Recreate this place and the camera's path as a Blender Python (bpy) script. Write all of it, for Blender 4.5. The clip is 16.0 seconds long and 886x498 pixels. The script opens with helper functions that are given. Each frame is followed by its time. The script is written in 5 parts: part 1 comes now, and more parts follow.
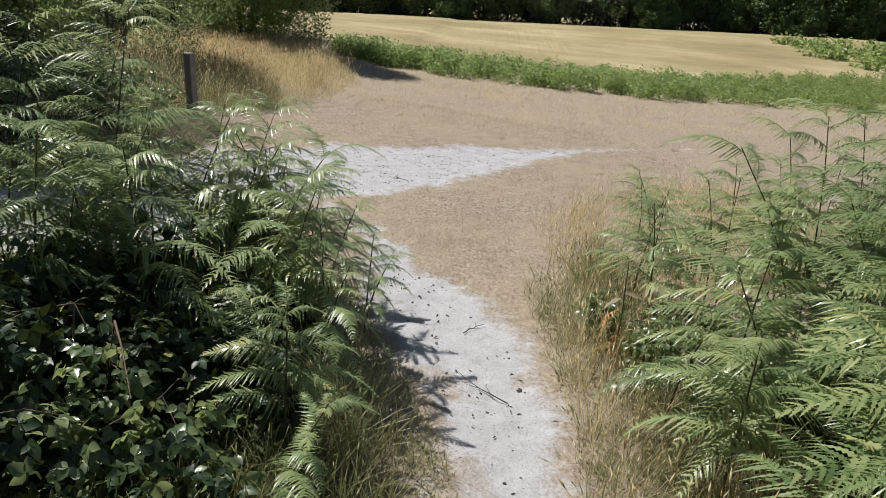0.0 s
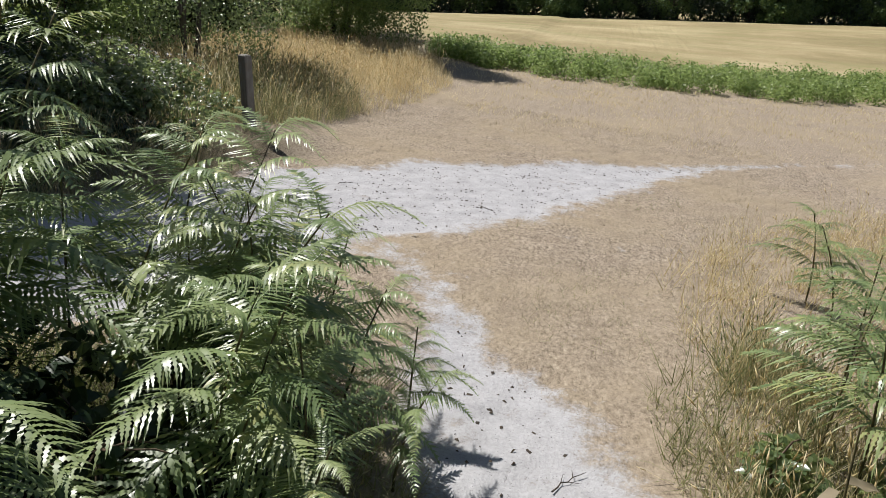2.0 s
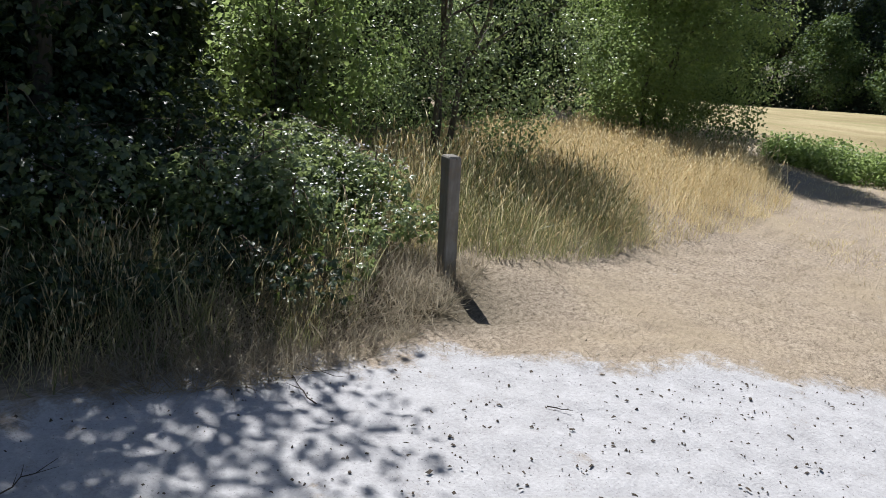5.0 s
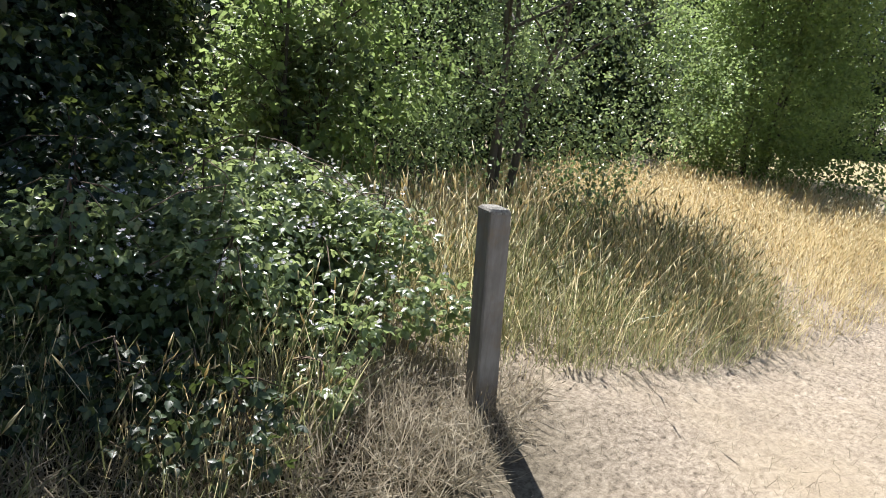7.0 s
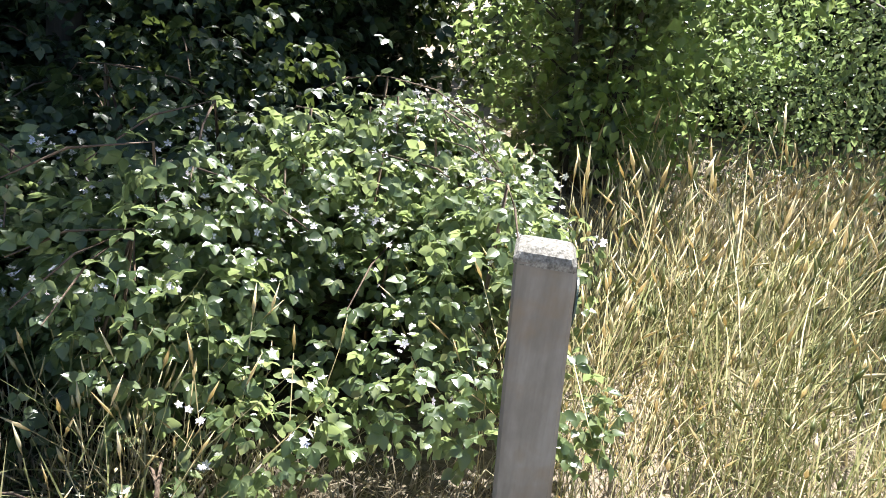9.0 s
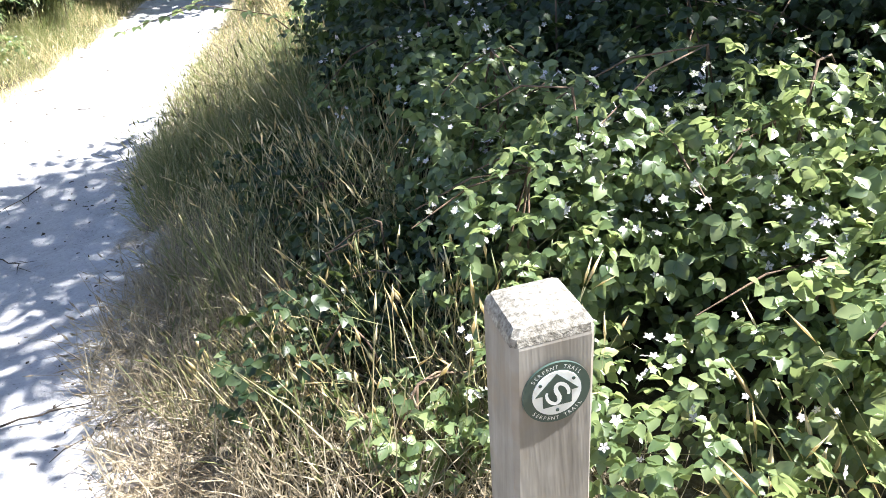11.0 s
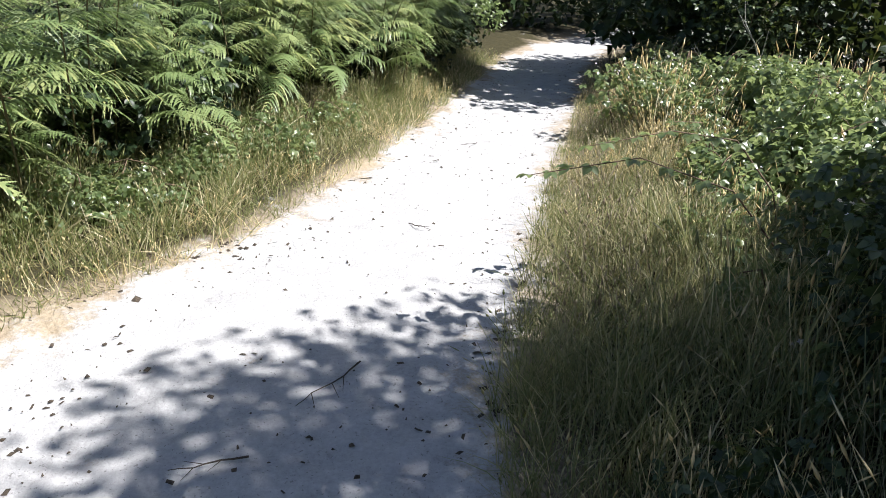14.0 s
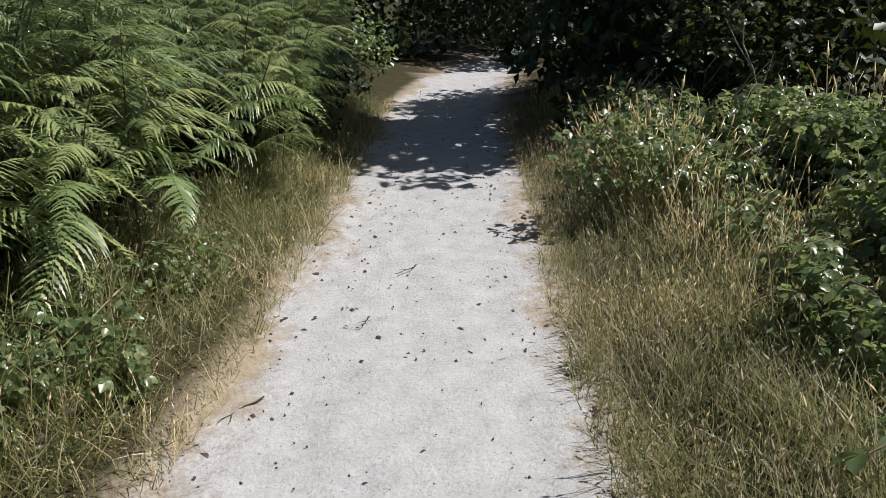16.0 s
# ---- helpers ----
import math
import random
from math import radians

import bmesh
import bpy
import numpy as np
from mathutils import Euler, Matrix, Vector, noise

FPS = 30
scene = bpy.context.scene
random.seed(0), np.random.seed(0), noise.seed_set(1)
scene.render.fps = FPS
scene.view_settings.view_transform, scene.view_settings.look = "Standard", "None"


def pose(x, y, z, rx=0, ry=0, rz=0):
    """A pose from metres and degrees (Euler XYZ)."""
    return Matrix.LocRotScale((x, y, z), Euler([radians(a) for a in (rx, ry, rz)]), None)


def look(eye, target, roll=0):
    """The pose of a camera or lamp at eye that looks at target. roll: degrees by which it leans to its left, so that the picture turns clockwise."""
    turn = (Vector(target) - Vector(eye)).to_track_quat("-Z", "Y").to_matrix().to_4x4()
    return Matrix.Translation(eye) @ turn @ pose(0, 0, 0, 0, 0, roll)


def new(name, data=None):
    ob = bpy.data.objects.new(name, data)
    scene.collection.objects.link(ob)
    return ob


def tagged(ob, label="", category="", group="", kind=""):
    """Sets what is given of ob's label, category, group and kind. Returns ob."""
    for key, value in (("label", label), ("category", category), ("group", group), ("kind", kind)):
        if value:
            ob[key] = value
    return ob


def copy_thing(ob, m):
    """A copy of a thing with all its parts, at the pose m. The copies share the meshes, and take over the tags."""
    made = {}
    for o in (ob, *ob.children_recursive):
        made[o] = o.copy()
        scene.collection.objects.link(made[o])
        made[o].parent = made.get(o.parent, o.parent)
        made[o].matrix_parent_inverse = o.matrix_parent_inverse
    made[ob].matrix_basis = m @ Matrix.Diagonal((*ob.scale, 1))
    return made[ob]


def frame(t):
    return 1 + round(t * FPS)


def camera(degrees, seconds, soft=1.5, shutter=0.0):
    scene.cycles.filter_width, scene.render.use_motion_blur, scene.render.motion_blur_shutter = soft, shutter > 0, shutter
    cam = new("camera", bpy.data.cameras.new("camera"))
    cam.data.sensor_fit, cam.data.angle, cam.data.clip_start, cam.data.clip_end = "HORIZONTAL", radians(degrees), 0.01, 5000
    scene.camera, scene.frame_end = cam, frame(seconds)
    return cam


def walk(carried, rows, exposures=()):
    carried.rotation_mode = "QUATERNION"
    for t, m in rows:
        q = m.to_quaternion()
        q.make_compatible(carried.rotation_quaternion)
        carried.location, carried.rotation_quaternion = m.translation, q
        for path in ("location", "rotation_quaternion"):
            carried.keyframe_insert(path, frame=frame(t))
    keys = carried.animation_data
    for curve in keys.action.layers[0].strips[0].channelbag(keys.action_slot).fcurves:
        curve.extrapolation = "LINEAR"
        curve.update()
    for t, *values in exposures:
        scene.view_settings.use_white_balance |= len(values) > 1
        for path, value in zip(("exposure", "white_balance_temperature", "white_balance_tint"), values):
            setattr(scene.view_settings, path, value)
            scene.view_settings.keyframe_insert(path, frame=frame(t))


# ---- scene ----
cam = camera(62.1, 16.0, soft=0.8)
PATH = [
    (0, (-0.192, 1.172, 1.931), (-0.238, 3.07, 1.301), 7.3),
    (0.5, (-0.176, 1.354, 1.927), (-0.247, 3.248, 1.29), 7.2),
    (1, (-0.111, 1.743, 1.944), (-0.259, 3.632, 1.303), 8.0),
    (1.5, (-0.155, 2.298, 1.872), (-0.402, 4.158, 1.181), 6.9),
    (2, (-0.202, 2.894, 1.816), (-0.525, 4.754, 1.157), 6.0),
    (2.1, (-0.204, 2.993, 1.806), (-0.531, 4.854, 1.15), 6.6),
    (2.5, (-0.205, 3.439, 1.828), (-0.566, 5.306, 1.207), 7.3),
    (3, (-0.291, 4.002, 1.827), (-0.707, 5.868, 1.239), 7.5),
    (3.5, (-0.34, 4.532, 1.832), (-0.994, 6.356, 1.34), 8.8),
    (4, (-0.513, 5.112, 1.785), (-1.389, 6.837, 1.278), 8.8),
    (4.5, (-0.693, 5.649, 1.725), (-1.667, 7.335, 1.268), 7.7),
    (5, (-0.985, 6.247, 1.704), (-2.077, 7.833, 1.166), 7.3),
    (5.2, (-1.124, 6.483, 1.729), (-2.247, 8.049, 1.195), 7.4),
    (7.3, (-2.162, 8.192, 1.404), (-3.464, 9.621, 0.966), 7.9),
    (7.5, (-2.239, 8.353, 1.39), (-3.579, 9.738, 0.923), 7.4),
    (8, (-2.467, 8.855, 1.349), (-3.906, 10.130, 0.860), 7.3),
    (8.2, (-2.522, 9.08, 1.32), (-4.045, 10.245, 0.804), 7.5),
    (10.3, (-3.164, 10.666, 1.462), (-4.638, 9.679, 0.539), -2.6),
    (10.5, (-3.217, 10.723, 1.455), (-4.535, 9.543, 0.521), -4.8),
    (11, (-3.327, 10.902, 1.446), (-4.336, 9.45, 0.512), -5.6),
    (11.5, (-3.357, 10.908, 1.451), (-4.23, 9.379, 0.503), -7.7),
    (12, (-3.266, 10.779, 1.488), (-4.142, 9.278, 0.499), -4.0),
    (12.2, (-3.191, 10.679, 1.537), (-4.058, 9.145, 0.592), -3.4),
    (12.4, (-3.113, 10.554, 1.594), (-3.987, 8.967, 0.750), -3.3),
    (12.5, (-3.139, 10.485, 1.59), (-3.987, 8.861, 0.789), -4.3),
    (13, (-3.269, 10.018, 1.538), (-3.924, 8.242, 0.892), -1.3),
    (13.5, (-3.289, 9.5, 1.539), (-3.72, 7.662, 0.879), 0.3),
    (14, (-3.28, 8.907, 1.515), (-3.831, 7.132, 0.777), 3.8),
    (14.5, (-3.3, 8.335, 1.488), (-3.754, 6.515, 0.795), 1.7),
    (15, (-3.384, 7.7, 1.505), (-3.925, 5.898, 0.826), 0.6),
    (15.5, (-3.559, 7.096, 1.497), (-4.335, 5.399, 0.777), 3.6),
    (16, (-3.764, 6.455, 1.517), (-4.612, 4.776, 0.839), -0.2),
]
SUN_EL, SUN_WAY = 56.0, Vector((-0.90, 0.43, 0.0)).normalized()
EXPOSURES = [(0.0, 0.15, 6420, 10), (2.5, 0.2, 6400, 10), (3.5, 0.28, 6250, 10), (5.2, 0.5, 6150, 10), (7.3, 1.2, 6180, 10), (8.2, 1.4, 6200, 10), (10.3, 2.5, 6150, 10), (11.0, 2.3, 6200, 10), (12.2, 2.05, 6200, 10), (12.8, 1.85, 6200, 10), (13.6, 1.35, 6250, 10), (14.6, 0.68, 6350, 10), (16.0, 0.2, 6450, 10)]
walk(cam, [(t, look(eye, target, roll)) for t, eye, target, roll in PATH], EXPOSURES)

# ---- world and sun ----
world = bpy.data.worlds.new("world")
scene.world = world
world.use_nodes = True
wn = world.node_tree
sky = wn.nodes.new("ShaderNodeTexSky")
sky.sky_type, sky.sun_disc = "NISHITA", False
sky.sun_elevation = radians(SUN_EL)
sky.sun_rotation = math.atan2(SUN_WAY.x, SUN_WAY.y)
wn.links.new(sky.outputs[0], wn.nodes["Background"].inputs[0])
wn.nodes["Background"].inputs[1].default_value = 0.052
sun = new("sun", bpy.data.lights.new("sun", "SUN"))
sun.data.energy, sun.data.angle, sun.data.color = 5.2, radians(0.5), (1.0, 0.965, 0.91)
sun_from = Vector((SUN_WAY.x * math.cos(radians(SUN_EL)), SUN_WAY.y * math.cos(radians(SUN_EL)), math.sin(radians(SUN_EL))))
sun.matrix_world = look(sun_from * 60, (0, 0, 0))

rng = np.random.default_rng(7)


# ---- materials ----
def material(name):
    m = bpy.data.materials.new(name)
    m.use_nodes = True
    return m, m.node_tree, m.node_tree.nodes["Principled BSDF"]


def ramp_of(nt, stops, fac):
    r = nt.nodes.new("ShaderNodeValToRGB")
    while len(r.color_ramp.elements) < len(stops):
        r.color_ramp.elements.new(0.5)
    for e, (p, c) in zip(r.color_ramp.elements, stops):
        e.position, e.color = p, (*c, 1)
    nt.links.new(fac, r.inputs[0])
    return r.outputs[0]


def noise_of(nt, scale, detail=4.0, rough=0.6, stretch=None):
    tc = nt.nodes.new("ShaderNodeNewGeometry")
    n = nt.nodes.new("ShaderNodeTexNoise")
    n.inputs["Scale"].default_value, n.inputs["Detail"].default_value, n.inputs["Roughness"].default_value = scale, detail, rough
    if stretch:
        mp = nt.nodes.new("ShaderNodeMapping")
        mp.inputs["Scale"].default_value = stretch
        nt.links.new(tc.outputs["Position"], mp.inputs[0])
        nt.links.new(mp.outputs[0], n.inputs[0])
    else:
        nt.links.new(tc.outputs["Position"], n.inputs[0])
    return n.outputs[0]


def mixed(nt, fac, a, b, how="MIX"):
    mx = nt.nodes.new("ShaderNodeMix")
    mx.data_type, mx.blend_type = "RGBA", how
    for sock, v in ((mx.inputs[0], fac), (mx.inputs[6], a), (mx.inputs[7], b)):
        if hasattr(v, "is_linked"):
            nt.links.new(v, sock)
        elif isinstance(v, tuple):
            sock.default_value = (*v, 1)
        else:
            sock.default_value = v
    return mx.outputs[2]


def maths(nt, op, a, b=0.0, clamp=False):
    n = nt.nodes.new("ShaderNodeMath")
    n.operation, n.use_clamp = op, clamp
    for sock, v in zip(n.inputs, (a, b)):
        if hasattr(v, "is_linked"):
            nt.links.new(v, sock)
        else:
            sock.default_value = v
    return n.outputs[0]


def attribute(nt, name):
    a = nt.nodes.new("ShaderNodeAttribute")
    a.attribute_name = name
    return a.outputs["Fac"]


def bumped(nt, bsdf, height, strength, dist=0.02):
    b = nt.nodes.new("ShaderNodeBump")
    b.inputs["Strength"].default_value, b.inputs["Distance"].default_value = strength, dist
    nt.links.new(height, b.inputs["Height"])
    nt.links.new(b.outputs[0], bsdf.inputs["Normal"])


def leaf_material(name, stops, rough=0.5, through_part=0.35, patch=1.2, per_object=False, gloss=0.5, dry=False):
    """Thin foliage: varies leaf by leaf and in patches; part of the light passes through."""
    m, nt, bsdf = material(name)
    geo = nt.nodes.new("ShaderNodeNewGeometry")
    rand = geo.outputs["Random Per Island"]
    if per_object:
        info = nt.nodes.new("ShaderNodeObjectInfo")
        rand = maths(nt, "FRACT", maths(nt, "ADD", info.outputs["Random"], maths(nt, "MULTIPLY", rand, 0.3)))
    fac = maths(nt, "ADD", maths(nt, "MULTIPLY", rand, 0.78), maths(nt, "MULTIPLY", maths(nt, "SUBTRACT", noise_of(nt, patch, 3.0), 0.28), 0.5))
    col = ramp_of(nt, stops, fac)
    nt.links.new(col, bsdf.inputs["Base Color"])
    bsdf.inputs["Roughness"].default_value = rough
    bsdf.inputs["Specular IOR Level"].default_value = gloss
    tr = nt.nodes.new("ShaderNodeBsdfTranslucent")
    nt.links.new(mixed(nt, 0.5, col, dry if dry else (0.34, 0.44, 0.09), "MIX"), tr.inputs[0])
    mx = nt.nodes.new("ShaderNodeMixShader")
    mx.inputs[0].default_value = through_part
    nt.links.new(bsdf.outputs[0], mx.inputs[1])
    nt.links.new(tr.outputs[0], mx.inputs[2])
    nt.links.new(mx.outputs[0], nt.nodes["Material Output"].inputs[0])
    return m


BRACKEN = leaf_material("bracken_green", [(0.08, (0.124, 0.186, 0.0727)), (0.5, (0.229, 0.296, 0.124)), (0.8, (0.343, 0.394, 0.177)), (0.97, (0.477, 0.458, 0.177))], 0.36, 0.36, 1.5, True, 0.7, (0.34, 0.44, 0.13))
BRACKEN_MASS = leaf_material("bracken_mass", [(0.08, (0.121, 0.177, 0.0805)), (0.5, (0.231, 0.292, 0.146)), (0.92, (0.362, 0.403, 0.211))], 0.36, 0.36, 1.0, False, 0.7, (0.34, 0.42, 0.17))
BRAMBLE = leaf_material("bramble_green", [(0.1, (0.0683, 0.112, 0.0488)), (0.5, (0.132, 0.185, 0.0781)), (0.85, (0.244, 0.293, 0.137)), (0.98, (0.429, 0.41, 0.195))], 0.3, 0.48, 1.3, False, 1.0, (0.46, 0.54, 0.2))
# Darkened copy of the bramble leaf: thicket shade is put into its colour
SHADED_BRAMBLE = leaf_material("shaded_bramble", [(0.1, (0.0154, 0.0315, 0.014)), (0.5, (0.0315, 0.0525, 0.0224)), (0.85, (0.063, 0.0875, 0.0385)), (0.98, (0.154, 0.168, 0.084))], 0.4, 0.18, 1.3, False, 0.45)
TREE_LEAF = leaf_material("tree_leaf", [(0.1, (0.088, 0.135, 0.0517)), (0.5, (0.166, 0.223, 0.0828)), (0.9, (0.279, 0.331, 0.135))], 0.3, 0.5, 0.8, False, 1.0, (0.3, 0.4, 0.15))
BUSH_LEAF = leaf_material("willow_leaf", [(0.1, (0.14, 0.20, 0.055)), (0.5, (0.22, 0.30, 0.08)), (0.9, (0.32, 0.39, 0.12))], 0.42, 0.55, 0.6, False, 0.5, (0.36, 0.46, 0.18))
# Near-black leaf: the deep shade inside thicket and wood is put into its colour
SHADED_LEAF = leaf_material("shaded_leaf", [(0.1, (0.010, 0.022, 0.009)), (0.5, (0.018, 0.036, 0.014)), (0.9, (0.038, 0.062, 0.024))], 0.45, 0.08, 0.8, False, 0.35)
FAR_LEAF = leaf_material("far_leaf", [(0.1, (0.048, 0.088, 0.032)), (0.5, (0.08, 0.136, 0.048)), (0.9, (0.136, 0.192, 0.072))], 0.6, 0.2, 0.15, False, 0.3)
PINE_LEAF = leaf_material("pine_needles", [(0.1, (0.018, 0.032, 0.022)), (0.5, (0.03, 0.05, 0.032)), (0.9, (0.055, 0.075, 0.05))], 0.6, 0.1, 0.15, False, 0.3)
GOLD_GRASS = leaf_material("golden_grass", [(0.05, (0.26, 0.19, 0.09)), (0.2, (0.46, 0.36, 0.17)), (0.4, (0.66, 0.54, 0.29)), (0.68, (0.80, 0.68, 0.42)), (0.93, (0.88, 0.80, 0.58)), (0.99, (0.42, 0.42, 0.18))], 0.45, 0.48, 0.6, dry=(0.80, 0.67, 0.41))
OLIVE_GRASS = leaf_material("olive_grass", [(0.08, (0.0729, 0.102, 0.0364)), (0.42, (0.19, 0.211, 0.0838)), (0.7, (0.364, 0.32, 0.175)), (0.96, (0.569, 0.502, 0.35))], 0.45, 0.42, 1.2, dry=(0.54, 0.54, 0.25))
GREEN_GRASS = leaf_material("green_grass", [(0.08, (0.0802, 0.121, 0.0365)), (0.45, (0.212, 0.226, 0.0875)), (0.72, (0.394, 0.343, 0.183)), (0.95, (0.569, 0.496, 0.349))], 0.45, 0.42, 1.0, dry=(0.46, 0.50, 0.2))
STRAW = leaf_material("straw", [(0.08, (0.15, 0.112, 0.0686)), (0.5, (0.312, 0.256, 0.168)), (0.95, (0.462, 0.406, 0.3))], 0.6, 0.4, 1.5, dry=(0.62, 0.56, 0.45))
DEAD_LEAF = leaf_material("dead_leaf", [(0.1, (0.36, 0.16, 0.05)), (0.6, (0.55, 0.32, 0.12)), (0.95, (0.72, 0.58, 0.38))], 0.6, 0.25, 4.0)
PETAL = leaf_material("petal", [(0.1, (0.7, 0.62, 0.68)), (0.9, (0.85, 0.82, 0.85))], 0.6, 0.25, 4.0)


def bark_material(name, a, b, scale=9.0):
    m, nt, bsdf = material(name)
    n = noise_of(nt, scale, 6.0, 0.65, (1, 1, 0.25))
    nt.links.new(ramp_of(nt, [(0.3, a), (0.7, b)], n), bsdf.inputs["Base Color"])
    bsdf.inputs["Roughness"].default_value = 0.85
    bumped(nt, bsdf, n, 0.6, 0.02)
    return m


BARK = bark_material("bark", (0.035, 0.028, 0.02), (0.13, 0.11, 0.085))
PALE_BARK = bark_material("pale_bark", (0.1, 0.095, 0.085), (0.42, 0.41, 0.38))
STEM = bark_material("stem", (0.05, 0.045, 0.02), (0.16, 0.13, 0.05), 30)
CANE = bark_material("cane", (0.08, 0.05, 0.035), (0.2, 0.14, 0.09), 30)
LITTER = bark_material("litter", (0.02, 0.016, 0.012), (0.09, 0.065, 0.045), 60)

# ground: sand, worn turf and meadow in one sheet, told apart by attributes
GROUND, nt, bsdf = material("ground")
sand_edge = attribute(nt, "sand")
fine, mid, wide = noise_of(nt, 55, 5, 0.7), noise_of(nt, 7, 5, 0.65), noise_of(nt, 0.5, 4, 0.6)
rough_sand = maths(nt, "ADD", sand_edge, maths(nt, "MULTIPLY", maths(nt, "SUBTRACT", maths(nt, "ADD", maths(nt, "ADD", maths(nt, "MULTIPLY", noise_of(nt, 1.8, 4, 0.6), 0.5), maths(nt, "MULTIPLY", mid, 0.35)), maths(nt, "MULTIPLY", fine, 0.25)), 0.55), 2.9))
sand_fac = ramp_of(nt, [(0.32, (0, 0, 0)), (0.72, (1, 1, 1))], rough_sand)
sand_col = ramp_of(nt, [(0.25, (0.25, 0.243, 0.247)), (0.45, (0.39, 0.382, 0.389)), (0.7, (0.52, 0.512, 0.522))], maths(nt, "ADD", maths(nt, "MULTIPLY", fine, 0.5), maths(nt, "MULTIPLY", mid, 0.5)))
specks = ramp_of(nt, [(0.28, (0.12, 0.09, 0.07)), (0.36, (1, 1, 1))], noise_of(nt, 85, 2, 0.5))
sand_col = mixed(nt, 0.45, sand_col, specks, "MULTIPLY")
turf_fine = noise_of(nt, 38, 6, 0.75, (1, 0.6, 1))
turf_col = ramp_of(nt, [(0.31, (0.06, 0.047, 0.035)), (0.46, (0.26, 0.21, 0.16)), (0.62, (0.43, 0.36, 0.28)), (0.8, (0.64, 0.57, 0.46))], turf_fine)
turf_col = mixed(nt, ramp_of(nt, [(0.42, (0, 0, 0)), (0.62, (0.7, 0.7, 0.7))], wide), turf_col, (0.34, 0.275, 0.19))
turf_col = mixed(nt, ramp_of(nt, [(0.48, (0, 0, 0)), (0.72, (0.75, 0.75, 0.75))], noise_of(nt, 2.6, 5, 0.7)), turf_col, ramp_of(nt, [(0.3, (0.10, 0.075, 0.055)), (0.55, (0.30, 0.24, 0.18)), (0.75, (0.5, 0.43, 0.33))], noise_of(nt, 90, 3, 0.7)))
meadow_col = ramp_of(nt, [(0.34, (0.2, 0.165, 0.085)), (0.48, (0.31, 0.25, 0.135)), (0.6, (0.46, 0.38, 0.23))], maths(nt, "ADD", maths(nt, "MULTIPLY", noise_of(nt, 0.16, 6, 0.68, (0.7, 1.0, 1)), 0.6), maths(nt, "MULTIPLY", turf_fine, 0.4)))
# Dark humus, with the shade under hedge and bracken put into its colour
shaded_soil_col = ramp_of(nt, [(0.3, (0.018, 0.018, 0.010)), (0.7, (0.07, 0.06, 0.03))], turf_fine)
meadow_col = mixed(nt, ramp_of(nt, [(0.48, (0, 0, 0)), (0.68, (0.7, 0.7, 0.7))], noise_of(nt, 0.35, 5, 0.65, (0.35, 1.4, 1))), meadow_col, (0.25, 0.24, 0.11))
col = mixed(nt, attribute(nt, "meadow"), turf_col, meadow_col)
col = mixed(nt, attribute(nt, "under"), col, shaded_soil_col)
col = mixed(nt, sand_fac, col, sand_col)
nt.links.new(col, bsdf.inputs["Base Color"])
bsdf.inputs["Roughness"].default_value = 0.95
bsdf.inputs["Specular IOR Level"].default_value = 0.15
bumped(nt, bsdf, maths(nt, "ADD", maths(nt, "ADD", maths(nt, "MULTIPLY", mid, 1.2), fine), maths(nt, "MULTIPLY", turf_fine, 0.8)), 0.45, 0.03)

# weathered oak of the post
OAK, nt, bsdf = material("weathered_oak")
grain = noise_of(nt, 20, 4, 0.6, (1, 1, 0.06))
blot = noise_of(nt, 9, 5, 0.65, (1, 1, 0.45))
cracks = ramp_of(nt, [(0.30, (0.05, 0.042, 0.035)), (0.37, (1, 1, 1))], noise_of(nt, 17, 3, 0.5, (1, 1, 0.035)))
oak = ramp_of(nt, [(0.3, (0.11, 0.095, 0.078)), (0.5, (0.20, 0.183, 0.16)), (0.74, (0.35, 0.335, 0.31))], maths(nt, "ADD", maths(nt, "MULTIPLY", grain, 0.45), maths(nt, "MULTIPLY", blot, 0.55)))
oak = mixed(nt, ramp_of(nt, [(0.5, (0, 0, 0)), (0.66, (0.7, 0.7, 0.7))], noise_of(nt, 8, 4, 0.6)), oak, (0.22, 0.17, 0.115))
nt.links.new(mixed(nt, 0.8, oak, cracks, "MULTIPLY"), bsdf.inputs["Base Color"])
bsdf.inputs["Roughness"].default_value = 0.85
bumped(nt, bsdf, maths(nt, "ADD", grain, maths(nt, "MULTIPLY", cracks, 0.8)), 0.6, 0.006)
OAK_TOP, nt, bsdf = material("bleached_end_grain")
spots = noise_of(nt, 120, 4, 0.7)
nt.links.new(ramp_of(nt, [(0.3, (0.06, 0.052, 0.042)), (0.5, (0.20, 0.185, 0.16)), (0.75, (0.40, 0.385, 0.345))], spots), bsdf.inputs["Base Color"])
bsdf.inputs["Roughness"].default_value = 0.9
bumped(nt, bsdf, spots, 0.6, 0.005)


def plastic(name, c):
    m, nt, bsdf = material(name)
    nt.links.new(ramp_of(nt, [(0.3, tuple(v * 0.85 for v in c)), (0.7, c)], noise_of(nt, 90, 3, 0.6)), bsdf.inputs["Base Color"])
    bsdf.inputs["Roughness"].default_value = 0.45
    return m


DISC_GREEN, DISC_WHITE = plastic("disc_green", (0.045, 0.075, 0.065)), plastic("disc_white", (0.78, 0.8, 0.8))


# ---- shape helpers ----
def part(name, bm, mat, parent=None, label=""):
    me = bpy.data.meshes.new(name)
    bm.to_mesh(me)
    bm.free()
    me.materials.append(mat)
    ob = new(name, me)
    ob.parent = parent
    return tagged(ob, label)


